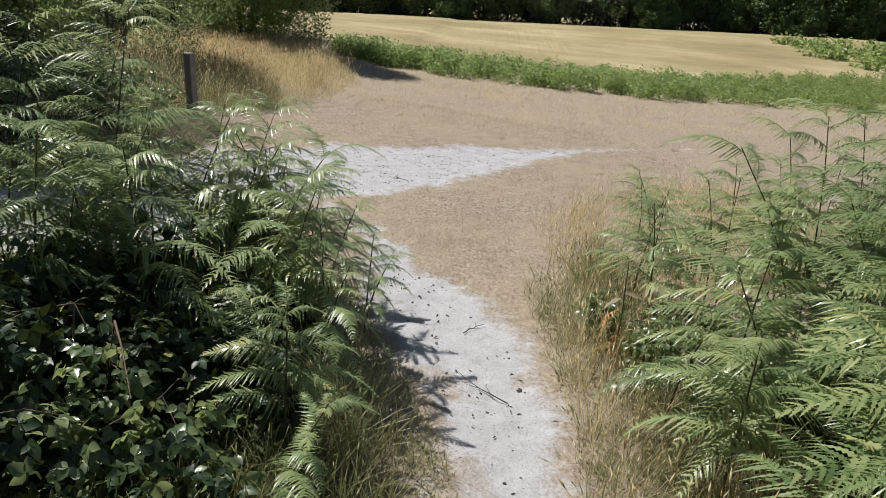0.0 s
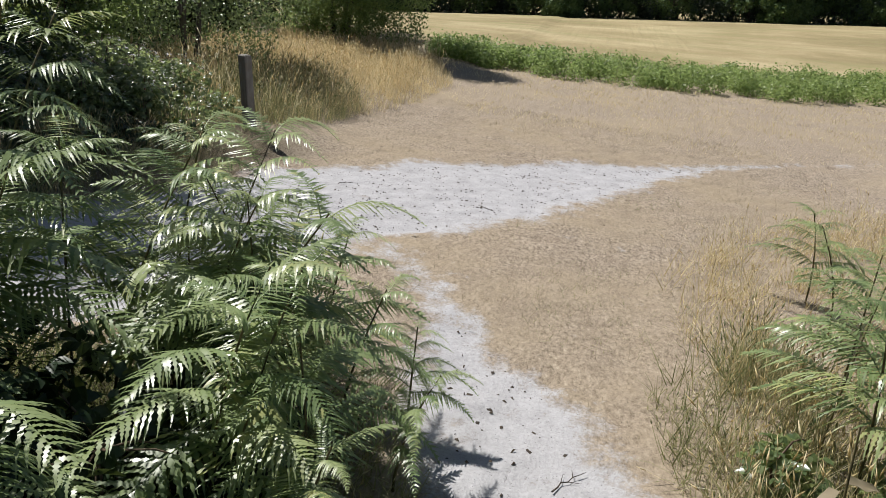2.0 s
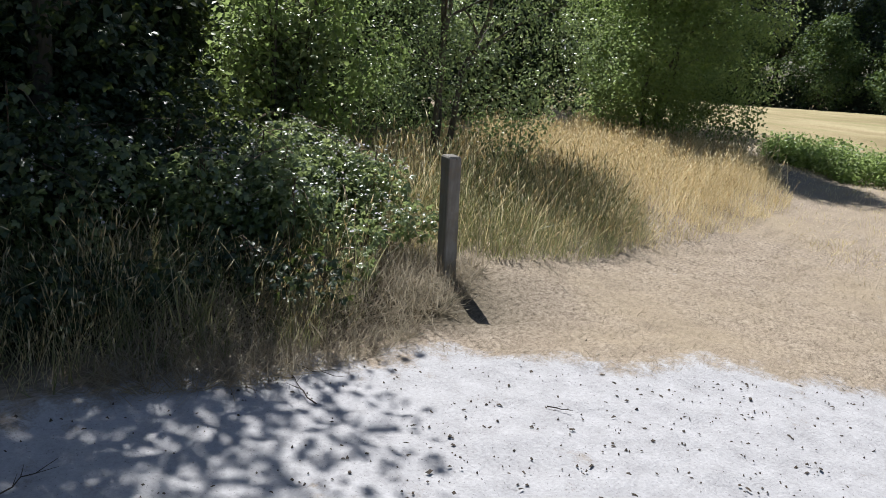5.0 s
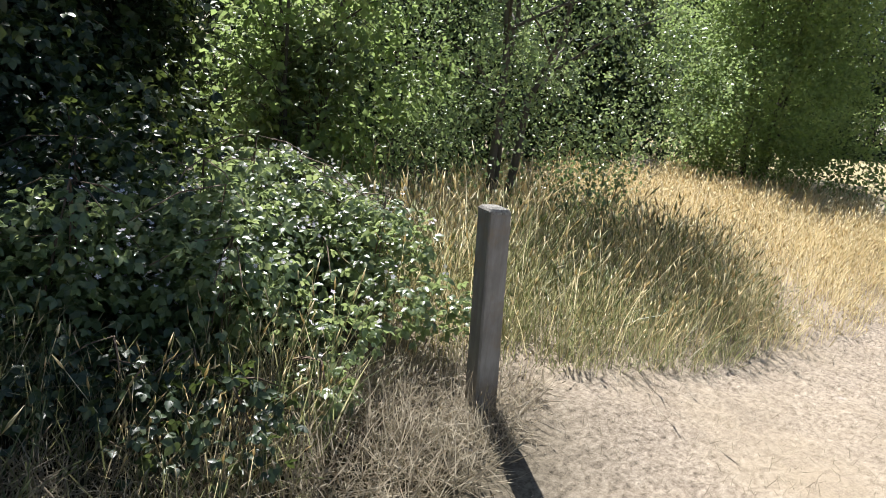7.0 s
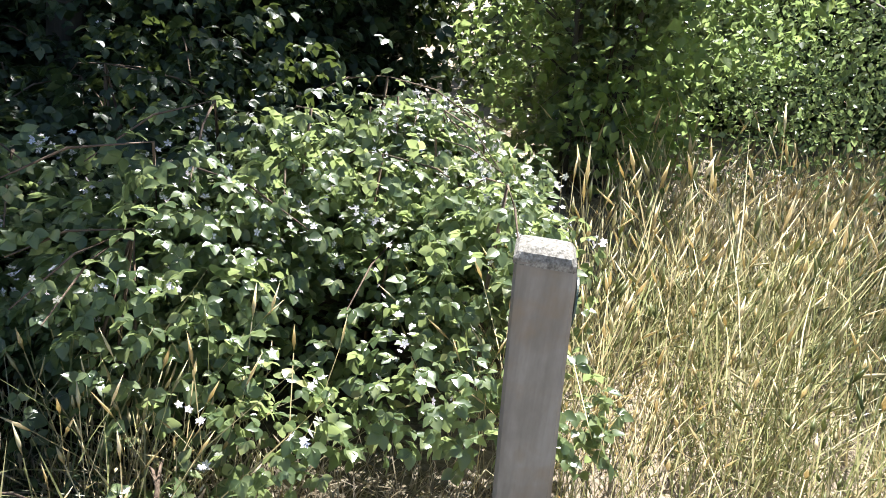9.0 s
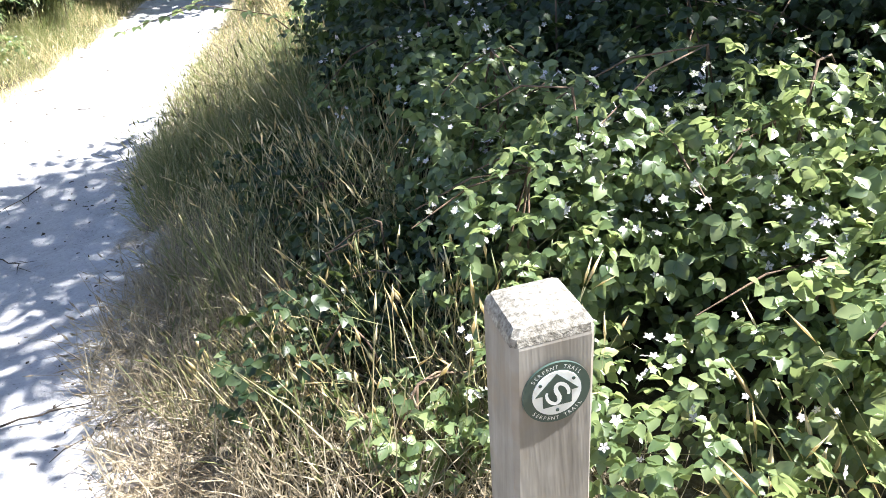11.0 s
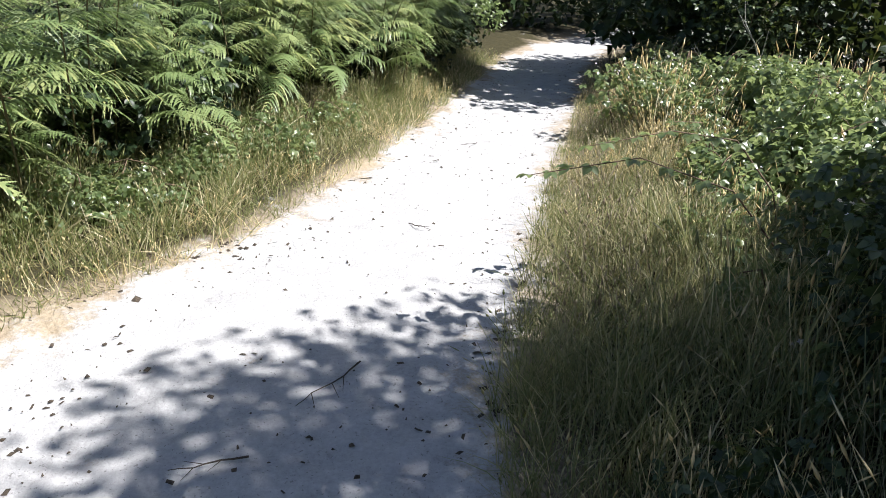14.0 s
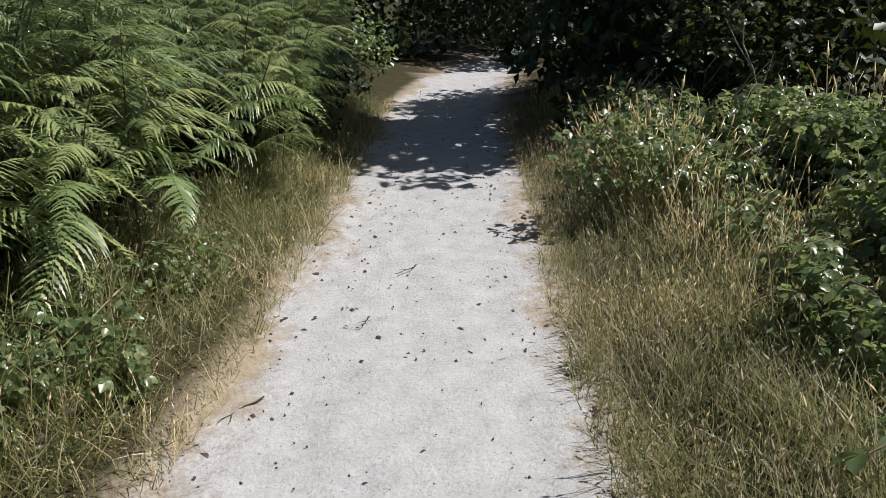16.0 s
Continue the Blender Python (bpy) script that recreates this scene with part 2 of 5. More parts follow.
def mesh_of(name, verts, faces, mat):
    """A mesh from arrays: verts (n, 3), faces (m, 3)."""
    verts, faces = np.asarray(verts, np.float32), np.asarray(faces, np.int32)
    me = bpy.data.meshes.new(name)
    me.vertices.add(len(verts))
    me.vertices.foreach_set("co", verts.ravel())
    me.loops.add(faces.size)
    me.loops.foreach_set("vertex_index", faces.ravel())
    me.polygons.add(len(faces))
    me.polygons.foreach_set("loop_start", np.arange(0, faces.size, 3, dtype=np.int32))
    me.update(calc_edges=True)
    me.materials.append(mat)
    return me


def turns(yaw, pitch, roll):
    """Rotation matrices (n, 3, 3) from arrays of radians: roll about y, then pitch about x, then yaw about z."""
    cy, sy, cp, sp, cr, sr = np.cos(yaw), np.sin(yaw), np.cos(pitch), np.sin(pitch), np.cos(roll), np.sin(roll)
    o, i = np.zeros_like(cy), np.ones_like(cy)
    z = np.stack([cy, -sy, o, sy, cy, o, o, o, i], -1).reshape(-1, 3, 3)
    x = np.stack([i, o, o, o, cp, -sp, o, sp, cp], -1).reshape(-1, 3, 3)
    y = np.stack([cr, o, sr, o, i, o, -sr, o, cr], -1).reshape(-1, 3, 3)
    return z @ x @ y


def scattered(template, rot, size, place):
    """Many copies of a template (verts, faces) as one pair of arrays. size: (n,) or (n, 3)."""
    tv, tf = template
    size = size[:, None, None] if size.ndim == 1 else size[:, None, :]
    v = np.einsum("nij,nvj->nvi", rot, tv[None] * size) + place[:, None, :]
    f = tf[None] + (np.arange(len(place)) * len(tv))[:, None, None]
    return v.reshape(-1, 3), f.reshape(-1, 3)


def joined(*pairs):
    vs, fs, base = [], [], 0
    for v, f in pairs:
        vs.append(v), fs.append(np.asarray(f) + base)
        base += len(v)
    return np.concatenate(vs), np.concatenate(fs)


def tube(points, radii, sides=6):
    """A tapered tube along points, as arrays."""
    p = np.asarray(points, float)
    d = np.gradient(p, axis=0)
    d /= np.linalg.norm(d, axis=1)[:, None] + 1e-9
    ref = np.where(np.abs(d[:, 2:]) > 0.9, [[1.0, 0, 0]], [[0, 0, 1.0]])
    a = np.cross(d, ref)
    a /= np.linalg.norm(a, axis=1)[:, None] + 1e-9
    b = np.cross(d, a)
    ang = np.linspace(0, 2 * np.pi, sides, endpoint=False)
    v = p[:, None] + np.asarray(radii)[:, None, None] * (a[:, None] * np.cos(ang)[None, :, None] + b[:, None] * np.sin(ang)[None, :, None])
    f = []
    for i in range(len(p) - 1):
        for k in range(sides):
            q = (k + 1) % sides
            f += [(i * sides + k, i * sides + q, (i + 1) * sides + q), (i * sides + k, (i + 1) * sides + q, (i + 1) * sides + k)]
    return v.reshape(-1, 3), np.array(f)


def smooth(e0, e1, x):
    k = np.clip((x - e0) / (e1 - e0), 0, 1)
    return k * k * (3 - 2 * k)


def along(line, x, y):
    """Distance from points to a polyline of (x, y, half width), less the half width there."""
    best = np.full(np.shape(x), 1e9)
    for (x0, y0, w0), (x1, y1, w1) in zip(line, line[1:]):
        dx, dy = x1 - x0, y1 - y0
        k = np.clip(((x - x0) * dx + (y - y0) * dy) / (dx * dx + dy * dy), 0, 1)
        best = np.minimum(best, np.hypot(x - x0 - k * dx, y - y0 - k * dy) - (w0 + k * (w1 - w0)))
    return best


def inside(poly, x, y):
    hit = np.zeros(np.shape(x), bool)
    for (x0, y0), (x1, y1) in zip(poly, poly[1:] + poly[:1]):
        cross = (y0 > y) != (y1 > y)
        hit ^= cross & (x < (x1 - x0) * (y - y0) / (y1 - y0 + 1e-12) + x0)
    return hit


def random_in(poly, n):
    px, py = [p[0] for p in poly], [p[1] for p in poly]
    out = np.zeros((0, 2))
    while len(out) < n:
        c = np.stack([rng.uniform(min(px), max(px), n * 2), rng.uniform(min(py), max(py), n * 2)], -1)
        out = np.concatenate([out, c[inside(poly, c[:, 0], c[:, 1])]])
    return out[:n]


def tufted(poly, n, per=14, spread=0.07):
    """Points gathered in tufts, each with its tuft's height factor."""
    c = random_in(poly, max(1, n // per))
    k = rng.uniform(0.55, 1.25, len(c))
    p = np.repeat(np.c_[c, k], per, axis=0)
    p[:, :2] += rng.normal(0, spread, (len(p), 2))
    return p[inside(poly, p[:, 0], p[:, 1])]


# ---- the plan ----
TRAIL = [(0.25, -3.0, 0.22), (0.25, 2.5, 0.24), (0.2, 3.9, 0.24), (0.1, 4.5, 0.34), (-0.1, 5.2, 0.44), (-0.48, 6.05, 0.42), (-0.85, 6.9, 0.08), (-1.5, 7.9, 0.12)]
CROSS = [(6.5, 16.3, -0.12), (3.2, 14.2, -0.02), (1.4, 12.7, 0.12), (0.0, 11.35, 0.62), (-1.2, 10.0, 1.05), (-2.4, 8.75, 1.12), (-2.95, 7.65, 1.02),
         (-3.22, 6.55, 0.98), (-3.95, 5.6, 0.76), (-4.9, 3.95, 0.68), (-6.15, 1.6, 0.66), (-8.3, -2.4, 0.68), (-10.0, -4.9, 0.65), (-13.0, -8.3, 0.6), (-18.0, -13.0, 0.6)]
BANK = [(-3.75, 7.55), (-3.55, 8.5), (-3.75, 9.3), (-4.05, 9.9), (-4.1, 10.4), (-3.75, 11.0), (-3.4, 11.8), (-3.2, 13.2), (-2.95, 15.2), (-2.95, 18.0), (-4.2, 22.4)]


def height(x, y):
    """The ground: level round the paths, a low bank under the hedge, the far meadow rising a little to the east."""
    x, y = np.asarray(x, float), np.asarray(y, float)
    z = 0.10 * smooth(0.0, 0.9, along(CROSS, x, y)) * smooth(-2.8, -3.8, x)
    z = z + 0.05 * smooth(0.1, 0.7, along(TRAIL, x, y)) * smooth(7.0, 5.5, y) * smooth(-6, -3, x)
    far = smooth(26, 62, y)
    z = z + far * np.clip((x + 13) * 0.075, -0.4, 3.2)
    z = z + 2.0 * smooth(70, 200, y)
    return z + 0.012 * np.sin(x * 2.1 + y * 1.3) * np.sin(y * 2.7 - x * 0.7)


def ground_sheet():
    near = np.concatenate([[-2500, -900, -300, -120, -60, -35], np.arange(-24, -9, 0.6), np.arange(-9, 4.0, 0.09), np.arange(4, 12, 0.5), np.arange(12, 40, 3), [50, 65, 90, 150, 400, 1200, 2500]])
    deep = np.concatenate([[-2500, -900, -300, -120, -50], np.arange(-30, -6, 0.7), np.arange(-6, 14, 0.09), np.arange(14, 28, 0.4), np.arange(28, 80, 2.5), [90, 120, 160, 200, 400, 1200, 2500]])
    gx, gy = np.meshgrid(near, deep)
    x, y = gx.ravel(), gy.ravel()
    sd = np.minimum(along(CROSS, x, y), along(TRAIL, x, y))
    z = height(x, y) - 0.02 * smooth(0.1, -0.3, sd) + 0.008 * rng.standard_normal(len(x)) * (np.abs(x) < 12)
    nx, ny = len(near), len(deep)
    i = (np.arange(ny - 1)[:, None] * nx + np.arange(nx - 1)[None]).ravel()
    f = np.concatenate([np.stack([i, i + 1, i + nx + 1], -1), np.stack([i, i + nx + 1, i + nx], -1)])
    me = mesh_of("ground", np.stack([x, y, z], -1), f, GROUND)
    me.polygons.foreach_set("use_smooth", np.ones(len(f), bool))
    # under: where the soil colour carries the shade of hedge and bracken
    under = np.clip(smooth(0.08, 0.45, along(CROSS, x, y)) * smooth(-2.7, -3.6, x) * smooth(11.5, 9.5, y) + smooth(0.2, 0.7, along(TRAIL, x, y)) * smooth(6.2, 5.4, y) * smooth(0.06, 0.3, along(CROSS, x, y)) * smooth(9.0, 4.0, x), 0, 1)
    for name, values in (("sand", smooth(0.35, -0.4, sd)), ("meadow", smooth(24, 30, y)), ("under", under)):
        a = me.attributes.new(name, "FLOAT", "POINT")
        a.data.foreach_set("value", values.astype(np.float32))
    return tagged(new("ground", me), "pale sandy path through dry trodden grass and a golden meadow", "ground", kind="structure")


ground_sheet()


# ---- templates ----
def blade(segments=3, width=0.003, bend=0.35):
    """A grass blade one metre high."""
    v, f = [], []
    for i in range(segments):
        t = i / segments
        w = width * (1 - 0.6 * t)
        v += [(-w, bend * t * t, t - 0.15 * bend * t * t), (w, bend * t * t, t - 0.15 * bend * t * t)]
    v.append((0, bend, 1 - 0.15 * bend))
    for i in range(segments - 1):
        a = 2 * i
        f += [(a, a + 1, a + 3), (a, a + 3, a + 2)]
    a = 2 * (segments - 1)
    f.append((a, a + 1, a + 2))
    return np.array(v, float), np.array(f)


def seed_stalk(width=0.003, head=0.0085, bend=0.28, top=0.17):
    """A flowering grass stalk one metre high with a spindle-shaped head."""
    ts = np.array([0, 0.45, 1 - top])
    pos = lambda t: (0.0, bend * t * t, t - 0.1 * bend * t * t)
    v, f = [], []
    for t in ts:
        p = pos(t)
        v += [(-width, p[1], p[2]), (width, p[1], p[2])]
    for i in range(2):
        a = 2 * i
        f += [(a, a + 1, a + 3), (a, a + 3, a + 2)]
    n = len(v)
    p0, p1, p2 = pos(1 - top), pos(1 - top * 0.6), pos(1.0)
    v += [p0, (-head, p1[1], p1[2]), (head, p1[1], p1[2]), (0, p1[1] + head, p1[2]), (0, p1[1] - head, p1[2]), p2]
    f += [(n, n + 1, n + 3), (n, n + 3, n + 2), (n, n + 2, n + 4), (n, n + 4, n + 1), (n + 5, n + 3, n + 1), (n + 5, n + 2, n + 3), (n + 5, n + 4, n + 2), (n + 5, n + 1, n + 4)]
    return np.array(v, float), np.array(f)


def leaflet(length=1.0, width=0.62, fold=0.14, droop=0.15):
    """A pointed, folded leaf along +y, toothed a little."""
    v = [(0, 0, 0), (0, length * 0.5, -0.02), (0, length, -droop), (-width * 0.42, length * 0.22, fold * 0.8), (-width * 0.5, length * 0.5, fold - 0.03), (-width * 0.27, length * 0.8, fold * 0.5 - droop * 0.6),
         (width * 0.42, length * 0.22, fold * 0.8), (width * 0.5, length * 0.5, fold - 0.03), (width * 0.27, length * 0.8, fold * 0.5 - droop * 0.6)]
    f = [(0, 1, 3), (3, 1, 4), (4, 1, 5), (5, 1, 2), (0, 6, 1), (6, 7, 1), (7, 8, 1), (8, 2, 1)]
    return np.array(v, float), np.array(f)


def bramble_leaf():
    """Three leaflets on a short stalk; about one unit across."""
    one = leaflet(0.62, 0.46, 0.07, 0.12)
    parts = []
    for yaw, size in ((0.0, 1.0), (1.25, 0.85), (-1.25, 0.85)):
        r = turns(np.array([yaw]), np.array([-0.12]), np.array([0.1]))
        parts.append(scattered(one, r, np.array([size]), np.array([[0, 0.12, 0]])))
    return joined(*parts)


def tree_leaf():
    v = [(0, 0, 0), (-0.36, 0.45, 0.1), (0, 1, -0.1), (0.36, 0.45, 0.1)]
    return np.array(v, float), np.array([(0, 2, 1), (0, 3, 2)])


def flower():
    """Five open petals facing up, one unit across."""
    v, f = [(0, 0, 0)], []
    for k in range(5):
        a = k * 2 * math.pi / 5
        for d, r in ((-0.5, 0.32), (0.0, 0.5), (0.5, 0.32)):
            v.append((r * math.cos(a + d), r * math.sin(a + d), 0.1 * r))
        f += [(0, 3 * k + 1, 3 * k + 2), (0, 3 * k + 2, 3 * k + 3)]
    return np.array(v, float), np.array(f)


def frond(pairs=17, steps=5, droop=0.35, wide=0.26, seed=0):
    """One bracken spray, a unit long along +y, arching down to its tip, with narrow scalloped leaflets in a comb."""
    g = np.random.default_rng(seed)
    v, f = [], []
    mid = lambda t: np.array([0.02 * math.sin(5 * t + seed) * 2.0, t * (1 - 0.08 * t), 0.16 * math.sin(2.2 * t) - droop * t * t])
    rv, rf = tube([mid(t) for t in np.linspace(0, 1, 7)], np.linspace(0.007, 0.002, 7), 3)
    v += rv.tolist()
    f += rf.tolist()
    for i in range(pairs):
        t = (i + 0.6) / pairs
        long = g.uniform(0.84, 1.14) * wide * (min(1, 0.72 + t * 1.2) if t < 0.25 else (1 - t) ** 0.8 * 1.22 + 0.04)
        base = mid(t)
        for side in (-1, 1):
            swing = radians(g.uniform(60, 80) - 20 * t)
            out = np.array([side * math.sin(swing), math.cos(swing), 0.02 - g.uniform(0, 0.3)])
            ahead = np.array([-side * math.cos(swing), math.sin(swing), g.uniform(-0.3, 0.1)])
            curl, broad = g.uniform(0.1, 0.7), g.uniform(0.36, 0.46) / pairs
            rim = []
            for k in range(steps + 1):
                s = k / steps
                p = base + out * long * s + np.array([0, 0.3 * curl * long * s * s, -curl * long * s * s])
                w = broad * (1 - s ** 1.8) * (1.15 if k % 2 == 0 else 0.42) + 0.0008
                rim.append(len(v))
                v += [(p - ahead * w).tolist(), (p + ahead * w + np.array([0, 0, -0.25 * w])).tolist()]
            for a, b in zip(rim, rim[1:]):
                f += [(a, b, b + 1), (a, b + 1, a + 1)] if side < 0 else [(a, b + 1, b), (a, a + 1, b + 1)]
    return np.array(v, float), np.array(f)


FRONDS = [frond(25 + 2 * k, 12, 0.26 + 0.12 * k, 0.24 + 0.03 * (k % 2), k) for k in range(4)]
FROND_MESHES = [mesh_of("frond", v, f, BRACKEN) for v, f in FRONDS]
CHEAP_FRONDS = [frond(22, 4, 0.3 + 0.1 * k, 0.25, 10 + k) for k in range(3)]


def plant_sprays(tall, g):
    """The stem's lean and the place, yaw, pitch and length of the sprays of one bracken plant."""
    turn, lean = g.uniform(0, math.tau), g.uniform(0.1, 0.42)
    bend = lambda z: (lean * math.cos(turn) * z * z / tall, lean * math.sin(turn) * z * z / tall, z * (1 - 0.12 * lean * z / tall))
    rows, count = [], 5 if tall < 1.2 else 7
    for i in range(count):
        s = i / (count - 1)
        size = min(tall, 1.1) * (0.62 - 0.36 * s) * g.uniform(0.85, 1.15)
        for side in (0, math.pi):
            rows.append((*bend(tall * (0.40 + 0.53 * s) + g.uniform(-0.02, 0.02)), turn + side + g.uniform(-0.3, 0.3), 0.08 + 0.30 * s + g.uniform(-0.15, 0.15), size))
    rows.append((*bend(tall * 0.95), turn - math.pi / 2, 0.35, tall * 0.3))
    return bend, rows


def bracken_plant(tall, seed, grow=1.0):
    """A bracken stem with paired arching sprays: an Empty at the foot, stem and sprays as parts."""
    g = np.random.default_rng(seed)
    root = new("bracken_plant")
    bend, rows = plant_sprays(tall, g)
    sv, sf = tube([bend(z) for z in np.linspace(-0.05, tall * 0.97, 6)], np.linspace(0.007, 0.003, 6), 5)
    stem = new("stem", mesh_of("stem", sv, sf, STEM))
    stem.parent = root
    for x, y, z, yaw, pitch, size in rows:
        ob = new("frond", FROND_MESHES[int(g.integers(4))])
        ob.parent = root
        ob.matrix_basis = Matrix.Translation((x, y, z)) @ Euler((pitch, g.uniform(-0.25, 0.25), yaw)).to_matrix().to_4x4() @ Matrix.Diagonal((size * grow, size * grow, size * grow, 1))
    return tagged(root, "green bracken fern with arching fronds beside the trail", "fern", "bracken along the path")


def bracken_mass(name, spots, talls, label):
    """Many bracken plants whose number nobody could tell, as one sheet of fronds."""
    g = np.random.default_rng(len(spots))
    lots = [[], [], []]
    stems = []
    for (x, y), tall in zip(spots, talls):
        z0 = float(height(x, y))
        bend, rows = plant_sprays(tall, g)
        stems.append(tube([np.array(bend(z)) + [x, y, z0] for z in np.linspace(-0.05, tall * 0.95, 4)], [0.007, 0.006, 0.005, 0.004], 3))
        for dx, dy, z, yaw, pitch, size in rows:
            lots[int(g.integers(3))].append((x + dx, y + dy, z0 + z, yaw, pitch, size))
    pairs = []
    for tpl, rows in zip(CHEAP_FRONDS, lots):
        r = np.array(rows)
        pairs.append(scattered(tpl, turns(r[:, 3], r[:, 4], g.uniform(-0.25, 0.25, len(r))), r[:, 5], r[:, :3]))
    ob = new(name, mesh_of(name, *joined(*pairs), BRACKEN_MASS))
    st = new("stems", mesh_of("stems", *joined(*stems), STEM))
    st.parent = ob
    return tagged(ob, label, "bracken", kind="stuff")


def grass(name, spots, talls, templates, mats, label, lean=0.25, sink=0.02):
    """Grass as one object a material, from templates one metre high."""
    x, y = spots[:, 0], spots[:, 1]
    clump = np.sin(3.1 * x + 1.7 * y) * np.sin(2.3 * y - 1.9 * x) + 0.6 * np.sin(7.3 * x - 4.1 * y) * np.sin(6.1 * y + 3.7 * x)
    talls = talls * (1.0 + 0.22 * clump) * (spots[:, 2] if spots.shape[1] > 2 else 1.0)
    clear = (np.hypot(spots[:, 0] + 3.72, spots[:, 1] - 10.48) > 0.42) | (talls < 0.2)
    spots, talls = spots[clear], talls[clear]
    which = rng.integers(len(templates), size=len(spots))
    z = height(spots[:, 0], spots[:, 1]) - sink
    pairs = []
    for k, tpl in enumerate(templates):
        sel = which == k
        n = int(sel.sum())
        if n == 0:
            continue
        far = 1.0 + 0.09 * np.clip(spots[sel, 1] - 12.0, 0, 12)
        size = np.stack([(0.6 + 0.5 * talls[sel]) * far, talls[sel], talls[sel]], -1)
        rot = turns(rng.uniform(0, 2 * np.pi, n), rng.normal(0, lean, n), rng.normal(0, lean, n))
        pairs.append(scattered(tpl, rot, size, np.stack([spots[sel, 0], spots[sel, 1], z[sel]], -1)))
    return tagged(new(name, mesh_of(name, *joined(*pairs), mats)), label, "grass", kind="stuff")


def leaf_cloud(centres, radii, per, size, template, flat=0.5, squash=0.85):
    """Leaves spread over round clumps: denser towards the clump's skin, most of them facing up and out."""
    n = len(centres) * per
    d = rng.standard_normal((n, 3))
    d /= np.linalg.norm(d, axis=1)[:, None]
    r = np.repeat(radii, per) * rng.uniform(0.25, 1.05, n) ** 0.6
    place = np.repeat(centres, per, axis=0) + d * r[:, None] * [1, 1, squash]
    yaw = np.arctan2(d[:, 1], d[:, 0]) - np.pi / 2 + rng.normal(0, 0.8, n)
    rot = turns(yaw, rng.normal(-0.3, flat, n), rng.normal(0, flat, n))
    return scattered(template, rot, size * rng.uniform(0.7, 1.3, n), place)


LEAF3, LEAF1, PETALS = bramble_leaf(), tree_leaf(), flower()
BLADES = [blade(3, 0.0044, 0.2), blade(3, 0.0038, 0.5), blade(3, 0.0034, 0.9)]
FINE = [blade(2, 0.0017, 0.4), blade(2, 0.0015, 0.8)]
COARSE = [seed_stalk(0.0019, 0.008, 0.22), seed_stalk(0.0018, 0.0074, 0.5, 0.12), seed_stalk(0.002, 0.0085, 0.14, 0.14)]
STALKS = [seed_stalk(0.0015, 0.0062, 0.22), seed_stalk(0.0014, 0.0054, 0.45, 0.12), seed_stalk(0.0016, 0.0066, 0.12, 0.15)]


